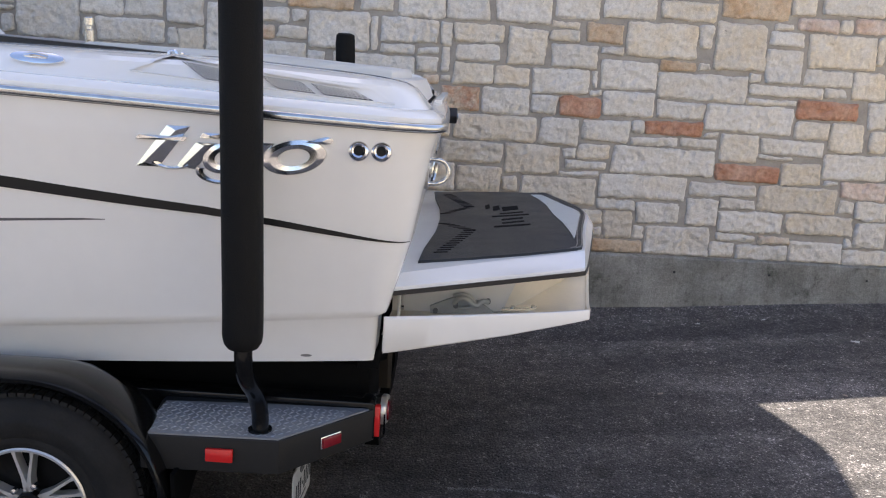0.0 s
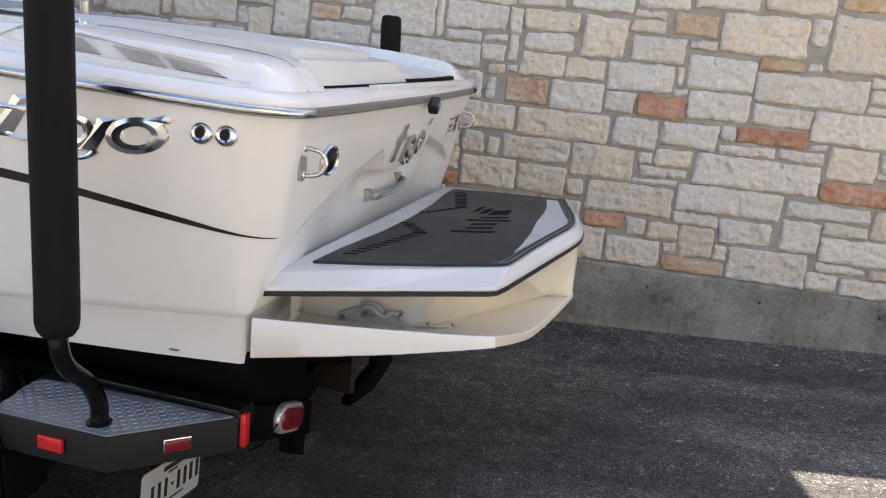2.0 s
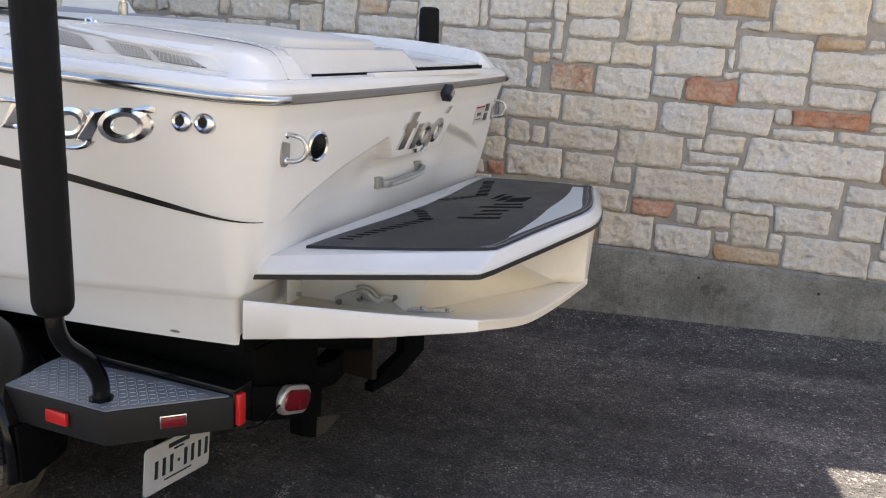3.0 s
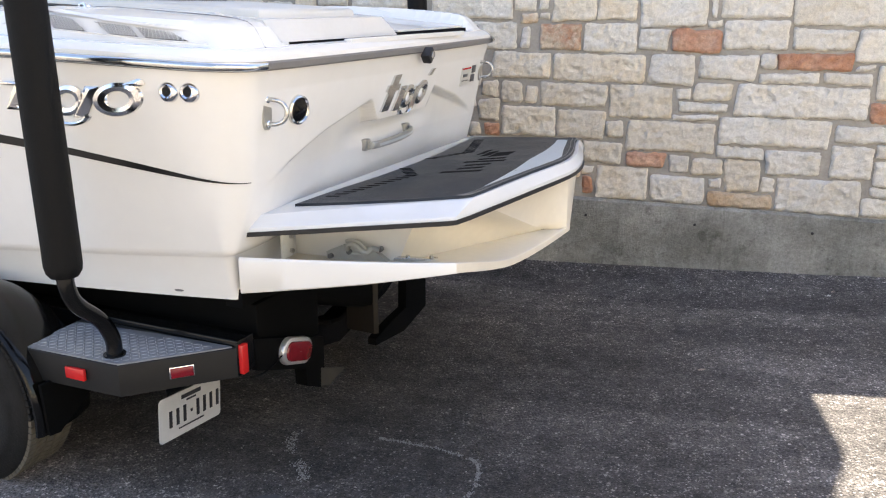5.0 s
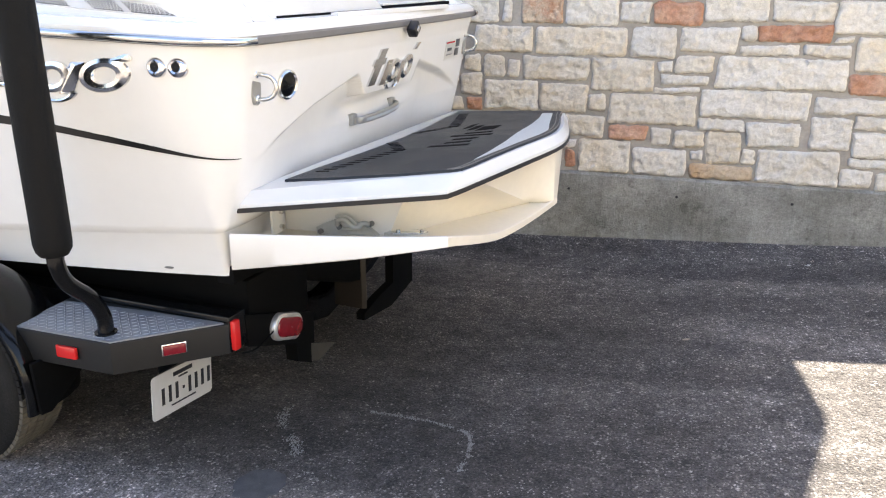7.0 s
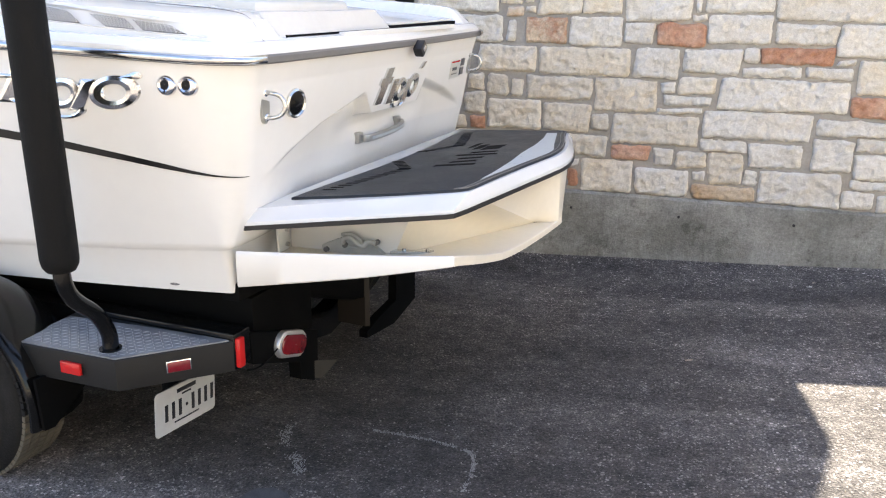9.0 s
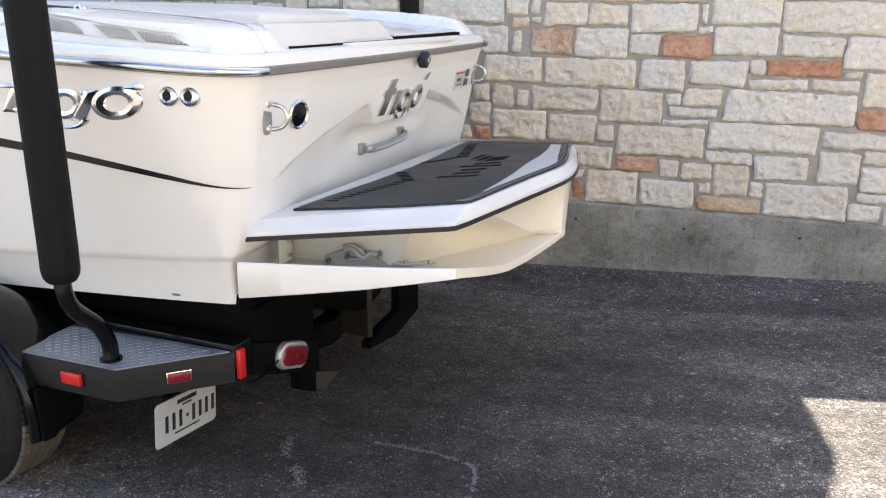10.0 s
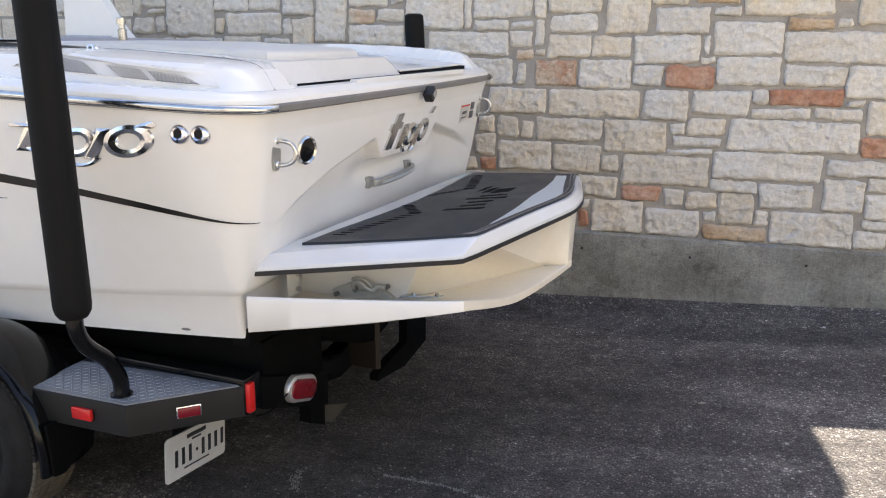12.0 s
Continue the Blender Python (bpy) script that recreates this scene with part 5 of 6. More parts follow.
    bm = box((-0.02, -0.035, -0.028), (0.03, 0.035, 0.028), 0.008)
    bm.transform((pose(0.205, 1.045, 0.712, 40, 0, 0) @ Matrix.Scale(0.78, 4)))
    latch = part("stern_latch", bm, TRIM, boat, "black rubber hatch latch")
    bm = box((0.028, -0.018, -0.012), (0.034, 0.018, 0.012), 0.002)
    bm.transform((pose(0.205, 1.045, 0.712, 40, 0, 0) @ Matrix.Scale(0.78, 4)))
    part("latch_tab", bm, STEEL, latch)
    for y0, y1, z0, z1, m in ((1.60, 1.735, 0.540, 0.625, PLATEWHITE), (1.606, 1.729, 0.613, 0.621, RED), (1.63, 1.69, 0.578, 0.592, SLATE), (1.62, 1.70, 0.560, 0.564, SLATE), (1.75, 1.805, 0.592, 0.626, SLATE), (1.745, 1.80, 0.550, 0.584, SLATE)):
        d = 0.003 if m is PLATEWHITE else 0.0045
        pts = [(y0, z0), (y1, z0), (y1, z1), (y0, z1)]
        part("sticker", loft([[on_transom(y, z, d - 0.002) for y, z in pts], [on_transom(y, z, d) for y, z in pts]], wrap=True, caps=True), m, boat)

    # deck vents: pale frame, dark throat, wire lattice
    def shoulder(x, z, d):
        p = deck_side(x, z)
        q = deck_side(x, z + 0.004)
        up = (q - p).normalized()
        out = Vector((1, 0, 0)).cross(up)
        out = -out if out.y > 0 else out
        return p + out * d

    top = lambda x: 0.830 - 0.10 * (x + 0.065)
    low = lambda x: 0.793 - 0.0725 * (x - 0.042)
    rows = []
    for d, g in ((0.0, 0.014), (0.007, 0.011), (0.007, 0.004)):
        edge = [(x, low(x) + 0.003 - 0.2 * g) for x in np.linspace(-0.655 - g, 0.045 + g, 24)] + [(x, top(x) + g) for x in np.linspace(-0.015 + g, -0.565 - g, 24)]
        right = [(edge[23][0] + (edge[24][0] - edge[23][0]) * k / 6, edge[23][1] + (edge[24][1] - edge[23][1]) * k / 6) for k in range(1, 6)]
        left = [(edge[47][0] + (edge[0][0] - edge[47][0]) * k / 6, edge[47][1] + (edge[0][1] - edge[47][1]) * k / 6) for k in range(1, 6)]
        rows.append([shoulder(x, z, d) for x, z in edge[:24] + right + edge[24:] + left])
    vent = part("vent_panel", loft(rows, wrap=True), DECKWHITE, boat, "white moulded vent panel")
    for a, c, e, g in ((-0.532, -0.405, -0.462, -0.345), (-0.322, -0.203, -0.262, -0.161), (-0.177, -0.062, -0.138, -0.002)):
        xs = np.linspace(0, 1, 9)
        up = [shoulder(a + (c - a) * t, top(a + (c - a) * t) - 0.003, 0.006) for t in xs]
        dn = [shoulder(e + (g - e) * t, low(min(e + (g - e) * t, 0.0)) + 0.003, 0.006) for t in xs]
        throat = part("vent_throat", loft([dn, up]), GRILLE, vent, "dark vent opening")
        bm = bmesh.new()
        for k in range(-4, 15):
            for lean in (-0.28, 0.28):
                t0, t1 = k / 10, k / 10 + lean
                lo, hi = max(min(t0, t1), 0), min(max(t0, t1), 1)
                if hi - lo < 0.05:
                    continue
                s0, s1 = (lo - t0) / lean, (hi - t0) / lean
                pts = []
                for t, s in ((lo, s0), (hi, s1)):
                    i = min(int(t * 8), 7)
                    e = t * 8 - i
                    p, q = dn[i].lerp(dn[i + 1], e), up[i].lerp(up[i + 1], e)
                    pts.append(p.lerp(q, s) + Vector((0, -0.003, 0.002)))
                tube(pts, 0.0010, 5, bm, caps=False)
        part("vent_mesh", bm, GELCOAT, throat, "wire vent mesh")

    # pop-up cleat, dark deck band, tie hook
    p = deck_side(-0.908, 0.860)
    turn = Matrix.Translation(p + Vector((0, -0.004, 0.004))) @ pose(0, 0, 0, 52, 0, 0) @ pose(0, 0, 0, 0, 3, 0)
    pts = [(0.074 * math.cos(a), 0.020 * math.sin(a)) for a in (math.tau * k / 32 for k in range(32))]
    cleat = part("cleat", loft([[turn @ Vector((x * k, y * k, h)) for x, y in pts] for k, h in ((1.0, 0.0), (0.97, 0.005), (0.6, 0.009), (0.02, 0.010))], wrap=True), CHROME, boat, "chrome pop-up cleat")
    part("cleat_horn", tube(curve_points([turn @ Vector(v) for v in ((-0.03, 0, 0.008), (0, 0.0, 0.016), (0.03, 0, 0.008))]), 0.006, 8), CHROME, cleat)

    # dark coaming edge along the crown, with a small tie hook at its end
    rows = []
    for x, z0, z1 in ((-2.6, 0.855, 0.965), (-1.9, 0.862, 0.945), (-1.19, 0.868, 0.918), (-1.014, 0.868, 0.911), (-0.82, 0.868, 0.905), (-0.66, 0.866, 0.898)):
        rows.append([(x, 0.150, z0), (x, 0.148, z1), (x, 0.162, z1 + 0.002), (x, 0.165, z0)])
    part("coaming_edge", loft(rows, wrap=True, caps=True), TRIM, boat, "dark grey coaming edge")
    way = curve_points([(-0.67, 0.150, 0.880), (-0.664, 0.150, 0.903), (-0.648, 0.150, 0.905), (-0.636, 0.150, 0.892), (-0.622, 0.150, 0.899), (-0.608, 0.150, 0.884)])
    part("tie_hook", tube(way, 0.0045, 8), CHROME, boat, "small chrome tie hook")

    # beyond the crown: dark coaming cushion, white headrest, tow pylon, tower leg
    way = [(x, 1.33, 0.880 - 0.02 * (x + 1.06)) for x in np.linspace(-2.0, -1.10, 10)]
    rows = []
    for x, y, z in way + [(-1.07, 1.33, 0.868)]:
        k = 1.0 if x < -1.08 else 0.35
        rows.append([(x, y + 0.11 * k * math.cos(a), z + 0.036 * k * math.sin(a)) for a in (math.tau * i / 16 for i in range(16))])
    part("coaming_cushion", loft(rows, wrap=True, caps=True), GREY, boat, "dark grey padded coaming")
    rows = []
    for k in range(9):
        a = math.pi * k / 8
        r = max(math.sin(a), 0.03) ** 0.6
        rows.append([(-0.60 - 0.16 * math.cos(a), 1.12 + 0.17 * r * math.cos(t), 0.852 + 0.048 * r * math.sin(t)) for t in (math.tau * i / 16 for i in range(16))])
    part("headrest", loft(rows, wrap=True, caps=True), VINYL, boat, "white padded headrest")
    pylon = part("tow_pylon", lathe([(0.020, -0.06), (0.020, 0.03), (0.0205, 0.045), (0.014, 0.048), (0.014, 0.062), (0.021, 0.065), (0.021, 0.092), (0.018, 0.096), (0.001, 0.096)], pose(-1.262, 0.95, 0.92), 24), STEEL, boat, "brushed steel tow pylon")
    part("pylon_foot", lathe([(0.05, -0.05), (0.05, -0.03), (0.03, -0.02), (0.02, -0.02)], pose(-1.262, 0.95, 0.92), 24), STEEL, pylon)
    rows = []
    for t in np.linspace(0, 1, 9):
        z = 0.86 + 0.75 * t
        x0, x1 = -2.72 + 0.05 * t, -2.10 - 0.52 * t ** 0.8
        rows.append([(x0, 2.02, z), (x0 + 0.03, 1.98, z), (x1 - 0.03, 1.98, z), (x1, 2.02, z), (x1 - 0.03, 2.06, z), (x0 + 0.03, 2.06, z)])
    tower = part("tower_leg", loft(rows, wrap=True, caps=True), GELCOAT, boat, "white tower leg")
    part("grab_bar", tube([(-2.66, 1.965, 0.930), (-2.30, 1.965, 0.925)], 0.010, 8), STEEL, tower)
    part("hinge_knob", tube([(-2.56, 1.98, 0.895), (-2.56, 1.955, 0.893), (-2.56, 1.93, 0.890)], [0.034, 0.040, 0.030], 14), TRIM, tower, "black hinge knob")
    part("warning_sticker", loft([[(-2.650, 1.972, 0.865), (-2.605, 1.972, 0.865), (-2.6275, 1.972, 0.91)], [(-2.650, 1.9745, 0.865), (-2.605, 1.9745, 0.865), (-2.6275, 1.9745, 0.91)]], wrap=True, caps=True), STICKER, tower, "small yellow warning sticker")


build_fittings(BOAT_OB)


# ---- stones of the wall ----
def stone(x0, x1, z0, z1, kind):
    """One squared block: split face, chipped edges, knocked corners."""
    w, h = x1 - x0, z1 - z0
    step = 0.0115
    nx, nz = max(3, round(w / step)), max(3, round(h / step))
    seed = Vector((x0 * 7.1, z0 * 5.3, 2.0))
    round_ = min(0.022, 0.26 * min(w, h)) * (0.3 + 1.3 * abs(noise.noise(seed * 3.1)))
    skew = [0.020 * noise.noise(seed * (1.3 + k) + Vector((0, 3 * k, 1))) for k in range(4)]
    tilt_x, tilt_z = 0.010 * noise.noise(seed * 1.7), 0.010 * noise.noise(seed * 2.3 + Vector((4, 0, 0)))
    rows = []
    for j in range(-1, nz + 2):
        row = []
        for i in range(-1, nx + 2):
            u, v = min(max(i / nx, 0), 1), min(max(j / nz, 0), 1)
            px, pz = (u - 0.5) * w, (v - 0.5) * h
            # pull the corners in to an arc
            qx, qz = abs(px) - (w / 2 - round_), abs(pz) - (h / 2 - round_)
            if qx > 0 and qz > 0:
                r, far = math.hypot(qx, qz), max(qx, qz)
                px = math.copysign(w / 2 - round_ + qx * far / r, px)
                pz = math.copysign(h / 2 - round_ + qz * far / r, pz)
            x, z = (x0 + x1) / 2 + px, (z0 + z1) / 2 + pz
            at = Vector((x, z, 0))
            edge = min(u * w, (1 - u) * w, v * h, (1 - v) * h)
            rough = 0.004 * noise.noise(seed + at * 8) + 0.005 * noise.noise(seed + at * 30 + Vector((0, 0, 5))) + 0.004 * noise.noise(seed + at * 62)
            facet = 0.006 * noise.cell(seed + at * 12 + Vector((noise.noise(at * 20), noise.noise(at * 21), 0)) * 0.7) + 0.003 * noise.cell(seed + at * 27 + Vector((noise.noise(at * 40), noise.noise(at * 41), 0)) * 0.7)
            y = WALL_Y - 0.013 + rough - facet + tilt_x * px / w + tilt_z * pz / h + 0.010 * (1 - smooth(0, 0.006, edge))
            near = 1 - smooth(0, 0.03, edge)
            x += (skew[0] * (v - 0.5) if u < 0.5 else skew[1] * (v - 0.5)) * abs(2 * u - 1)
            z += (skew[2] * (u - 0.5) if v < 0.5 else skew[3] * (u - 0.5)) * abs(2 * v - 1)
            x += near * (0.009 * noise.noise(seed + at * 12 + Vector((0, 0, 9))) + 0.005 * noise.noise(seed + at * 45))
            z += near * (0.009 * noise.noise(seed + at * 12 + Vector((0, 0, 19))) + 0.005 * noise.noise(seed + at * 45 + Vector((3, 0, 0))))
            if i < 0 or j < 0 or i > nx or j > nz:
                y = WALL_Y + 0.035
            row.append((x, y, z))
        rows.append(row)
    return finish("stone", loft(rows), LIME[kind], angle=75)


def place_stones(stones):
    for x0, x1, z0, z1, kind in stones:
        ob = new("stone", stone(x0, x1, z0, z1, kind))
        ob.parent = WALL


# blocks course by course: from, to, foot, head, and the kind of stone
COURSE_1 = [(-2.80, -2.53, 0.451, 0.609, 'w'), (-2.52, -2.05, 0.451, 0.599, 'w'), (-2.04, -1.66, 0.451, 0.649, 'c'), (-1.65, -1.38, 0.451, 0.569, 'c'), (-1.37, -1.01, 0.451, 0.609, 'c'), (-1.00, -0.61, 0.451, 0.559, 'w'), (-0.60, -0.14, 0.451, 0.609, 'w'), (-0.13, 0.27, 0.451, 0.549, 'w'), (0.32, 0.38, 0.474, 0.570, 'r'), (0.40, 0.70, 0.455, 0.644, 'c'), (0.72, 1.02, 0.455, 0.608, 'w'), (1.04, 1.39, 0.455, 0.536, 'o'), (1.40, 1.83, 0.455, 0.643, 'w'), (1.84, 2.00, 0.461, 0.556, 'w'), (2.02, 2.37, 0.451, 0.549, 'w'), (2.38, 2.74, 0.451, 0.589, 'w'), (2.75, 3.22, 0.451, 0.549, 'w')]
COURSE_2 = [(-2.80, -2.52, 0.621, 0.819, 'w'), (-2.52, -2.26, 0.611, 0.789, 'q'), (-2.25, -2.04, 0.611, 0.769, 'w'), (-2.03, -1.65, 0.661, 0.799, 'w'), (-1.65, -1.37, 0.581, 0.789, 'w'), (-1.36, -1.00, 0.621, 0.769, 'w'), (-1.00, -0.60, 0.571, 0.729, 'w'), (-0.59, -0.27, 0.621, 0.769, 'c'), (-0.26, -0.13, 0.621, 0.739, 'w'), (-0.13, 0.11, 0.561, 0.759, 'c'), (0.12, 0.30, 0.561, 0.639, 'q'), (0.12, 0.29, 0.651, 0.779, 'w'), (0.31, 0.54, 0.661, 0.782, 'c'), (0.31, 0.38, 0.591, 0.639, 'w'), (0.57, 0.79, 0.655, 0.737, 'r'), (0.81, 0.92, 0.631, 0.729, 'w'), (0.94, 1.11, 0.624, 0.721, 'c'), (1.04, 1.11, 0.559, 0.612, 'w'), (1.07, 1.32, 0.734, 0.797, 'w'), (1.12, 1.31, 0.549, 0.722, 'c')]
COURSE_3 = [(1.32, 1.39, 0.548, 0.640, 'w'), (1.33, 1.61, 0.655, 0.791, 'w'), (1.66, 1.87, 0.657, 0.832, 'w'), (1.87, 2.14, 0.569, 0.614, 'w'), (1.88, 2.31, 0.625, 0.763, 'w'), (2.16, 2.38, 0.561, 0.609, 'q'), (2.33, 2.79, 0.636, 0.766, 'c'), (2.75, 2.80, 0.561, 0.619, 'w'), (2.81, 3.03, 0.566, 0.733, 'w'), (3.05, 3.23, 0.561, 0.709, 'w'), (3.23, 3.30, 0.451, 0.659, 'w'), (3.24, 3.30, 0.671, 0.849, 'w')]
COURSE_4 = [(-2.80, -2.51, 0.831, 0.949, 'w'), (-2.51, -2.25, 0.801, 0.959, 'w'), (-2.25, -2.03, 0.781, 0.929, 'w'), (-2.02, -1.64, 0.811, 0.919, 'w'), (-1.64, -1.36, 0.801, 0.999, 'w'), (-1.36, -0.99, 0.781, 0.889, 'w'), (-1.35, -0.99, 0.901, 1.029, 'w'), (-0.99, -0.72, 0.741, 0.909, 'c'), (-0.71, -0.59, 0.741, 0.909, 'w'), (-0.58, -0.40, 0.781, 0.939, 'c'), (-0.39, -0.32, 0.786, 0.862, 'c'), (-0.34, -0.21, 0.874, 1.006, 'c'), (-0.30, -0.20, 0.783, 0.862, 'r'), (-0.19, 0.14, 0.795, 0.968, 'c'), (0.15, 0.43, 0.800, 0.960, 'c'), (0.44, 0.54, 0.811, 0.908, 'c'), (0.56, 1.05, 0.748, 0.918, 'c'), (0.81, 1.06, 0.934, 0.967, 'w'), (1.07, 1.64, 0.809, 0.961, 'w'), (1.67, 2.11, 0.855, 0.939, 'w')]
COURSE_5 = [(1.88, 2.11, 0.776, 0.843, 'w'), (2.13, 2.66, 0.777, 0.944, 'c'), (2.56, 2.65, 0.965, 0.993, 'w'), (2.68, 2.78, 0.785, 0.871, 'w'), (2.68, 2.99, 0.882, 0.995, 'p'), (2.80, 3.01, 0.745, 0.870, 'w'), (3.01, 3.25, 0.891, 1.039, 'w'), (3.05, 3.24, 0.721, 0.879, 'w'), (3.25, 3.30, 0.861, 1.039, 'w')]
COURSE_6 = [(-2.80, -2.60, 0.961, 1.129, 'q'), (-2.80, -2.59, 1.141, 1.239, 'c'), (-2.59, -2.51, 0.961, 1.059, 'w'), (-2.59, -2.50, 1.071, 1.179, 'w'), (-2.50, -2.24, 0.971, 1.119, 'w'), (-2.24, -2.02, 0.941, 1.089, 'w'), (-2.23, -2.02, 1.101, 1.239, 'w'), (-2.02, -1.80, 0.931, 1.129, 'w'), (-1.79, -1.64, 0.931, 1.059, 'c'), (-1.79, -1.63, 1.071, 1.209, 'q'), (-1.63, -1.35, 1.011, 1.109, 'w'), (-1.62, -1.34, 1.121, 1.219, 'w'), (-1.34, -1.14, 1.041, 1.179, 'w'), (-1.13, -0.98, 1.041, 1.139, 'c'), (-0.98, -0.58, 0.921, 1.069, 'w'), (-0.97, -0.72, 1.081, 1.259, 'c'), (-0.71, -0.33, 1.081, 1.239, 'w'), (-0.57, -0.36, 0.951, 1.069, 'w'), (-0.32, -0.22, 1.017, 1.114, 'c'), (-0.26, 0.09, 1.132, 1.286, 'c')]
COURSE_7 = [(-0.20, -0.07, 0.988, 1.111, 'c'), (-0.05, 0.02, 0.991, 1.089, 'c'), (0.04, 0.43, 0.980, 1.113, 'c'), (0.11, 0.64, 1.126, 1.282, 'c'), (0.45, 0.80, 0.930, 1.114, 'c'), (0.66, 0.91, 1.126, 1.290, 'w'), (0.82, 0.90, 1.047, 1.105, 'w'), (0.84, 1.10, 0.979, 1.032, 'w'), (0.92, 1.12, 1.044, 1.140, 'c'), (1.14, 1.81, 0.972, 1.141, 'w'), (1.25, 1.56, 1.153, 1.208, 'w'), (1.58, 1.81, 1.155, 1.213, 'w'), (1.82, 2.25, 0.956, 1.066, 'r'), (1.84, 2.09, 1.080, 1.258, 'c'), (2.10, 2.33, 1.108, 1.133, 'w'), (2.11, 2.53, 1.144, 1.242, 'w'), (2.26, 2.53, 0.956, 1.096, 'c'), (2.54, 2.97, 1.007, 1.171, 'w'), (2.99, 3.30, 1.051, 1.239, 'w')]
COURSE_8 = [(-2.80, -2.58, 1.251, 1.399, 'w'), (-2.58, -2.49, 1.191, 1.379, 'c'), (-2.49, -2.23, 1.131, 1.339, 'w'), (-2.48, -2.22, 1.351, 1.479, 'c'), (-2.22, -2.01, 1.251, 1.349, 'w'), (-2.21, -2.00, 1.361, 1.479, 'q'), (-2.01, -1.79, 1.141, 1.319, 'w'), (-2.00, -1.78, 1.331, 1.429, 'q'), (-1.78, -1.62, 1.221, 1.419, 'c'), (-1.61, -1.33, 1.231, 1.399, 'w'), (-1.33, -1.13, 1.191, 1.309, 'c'), (-1.32, -1.13, 1.321, 1.449, 'c'), (-1.13, -0.97, 1.151, 1.339, 'w'), (-1.12, -0.96, 1.351, 1.509, 'w'), (-0.96, -0.71, 1.271, 1.469, 'w'), (-0.71, -0.48, 1.261, 1.419, 'w'), (-0.46, -0.12, 1.298, 1.455, 'w'), (-0.09, -0.04, 1.304, 1.431, 'w'), (0.02, 0.26, 1.301, 1.449, 'm'), (0.28, 0.58, 1.294, 1.456, 'w')]
COURSE_9 = [(0.59, 0.76, 1.314, 1.427, 'w'), (0.77, 1.04, 1.307, 1.430, 'r'), (0.93, 1.24, 1.162, 1.295, 'w'), (1.05, 1.38, 1.329, 1.482, 'w'), (1.25, 1.33, 1.230, 1.306, 'w'), (1.34, 1.71, 1.225, 1.317, 'r'), (1.40, 1.71, 1.332, 1.442, 'w'), (1.72, 2.30, 1.271, 1.445, 'w'), (1.73, 1.82, 1.228, 1.259, 'w'), (2.32, 2.55, 1.253, 1.368, 'c'), (2.56, 2.79, 1.182, 1.372, 'c'), (2.80, 2.92, 1.343, 1.515, 'w'), (2.83, 2.94, 1.192, 1.332, 'c'), (2.96, 3.30, 1.251, 1.379, 'w')]
COURSE_10 = [(-2.80, -2.57, 1.411, 1.549, 'c'), (-2.80, -2.64, 1.581, 1.689, 'w'), (-2.57, -2.48, 1.391, 1.559, 'w'), (-2.47, -2.11, 1.491, 1.559, 'w'), (-2.15, -2.09, 1.591, 1.689, 'c'), (-2.09, -1.82, 1.500, 1.570, 'c'), (-1.99, -1.77, 1.441, 1.479, 'w'), (-1.79, -1.61, 1.526, 1.563, 'w'), (-1.77, -1.61, 1.431, 1.509, 'q'), (-1.65, -1.59, 1.581, 1.689, 'w'), (-1.61, -1.32, 1.411, 1.509, 'c'), (-1.59, -1.44, 1.521, 1.689, 'c'), (-1.31, -1.12, 1.461, 1.509, 'q'), (-1.19, -0.82, 1.527, 1.645, 'w'), (-0.81, -0.71, 1.524, 1.605, 'w'), (-0.66, -0.15, 1.474, 1.608, 'w'), (-0.37, -0.16, 1.619, 1.677, 'w'), (-0.14, -0.01, 1.521, 1.619, 'w'), (-0.10, -0.00, 1.451, 1.509, 'q'), (0.01, 0.06, 1.529, 1.681, 'w')]
COURSE_11 = [(0.01, 0.07, 1.471, 1.509, 'w'), (0.09, 0.34, 1.468, 1.593, 'c'), (0.35, 0.57, 1.477, 1.587, 'c'), (0.59, 0.95, 1.442, 1.594, 'w'), (0.96, 1.04, 1.445, 1.479, 'w'), (0.97, 1.00, 1.490, 1.594, 'w'), (1.02, 1.38, 1.494, 1.671, 'w'), (1.39, 1.97, 1.457, 1.621, 'w'), (1.98, 2.06, 1.592, 1.649, 'w'), (1.98, 2.31, 1.458, 1.494, 'w'), (1.99, 2.48, 1.514, 1.580, 'w'), (2.32, 2.73, 1.384, 1.502, 'r'), (2.34, 2.66, 1.597, 1.697, 'w'), (2.49, 2.63, 1.526, 1.585, 'w'), (2.67, 2.89, 1.527, 1.701, 'c'), (2.94, 3.30, 1.391, 1.539, 'w')]
COURSE_12 = [(-3.44, -3.35, 1.712, 1.860, 'w'), (-2.72, -2.55, 1.760, 1.856, 'w'), (-2.69, -2.55, 1.716, 1.748, 'c'), (-2.62, -2.55, 1.600, 1.700, 'w'), (-2.53, -2.17, 1.575, 1.842, 'w'), (-2.16, -1.92, 1.732, 1.864, 'w'), (-2.07, -1.67, 1.582, 1.720, 'w'), (-1.90, -1.68, 1.740, 1.882, 'w'), (-1.42, -1.21, 1.541, 1.850, 'w'), (-1.19, -1.02, 1.657, 1.741, 'q'), (-1.19, -0.93, 1.758, 1.844, 'w'), (-1.00, -0.82, 1.668, 1.741, 'w'), (-0.91, -0.83, 1.773, 1.846, 'w'), (-0.81, -0.44, 1.623, 1.847, 'w'), (-0.43, -0.39, 1.629, 1.834, 'w'), (-0.14, -0.01, 1.631, 1.669, 'w'), (-0.00, 0.07, 1.692, 1.829, 'w'), (0.08, 0.39, 1.721, 1.834, 'c'), (0.10, 0.37, 1.605, 1.709, 'w'), (0.42, 0.66, 1.606, 1.825, 'c')]
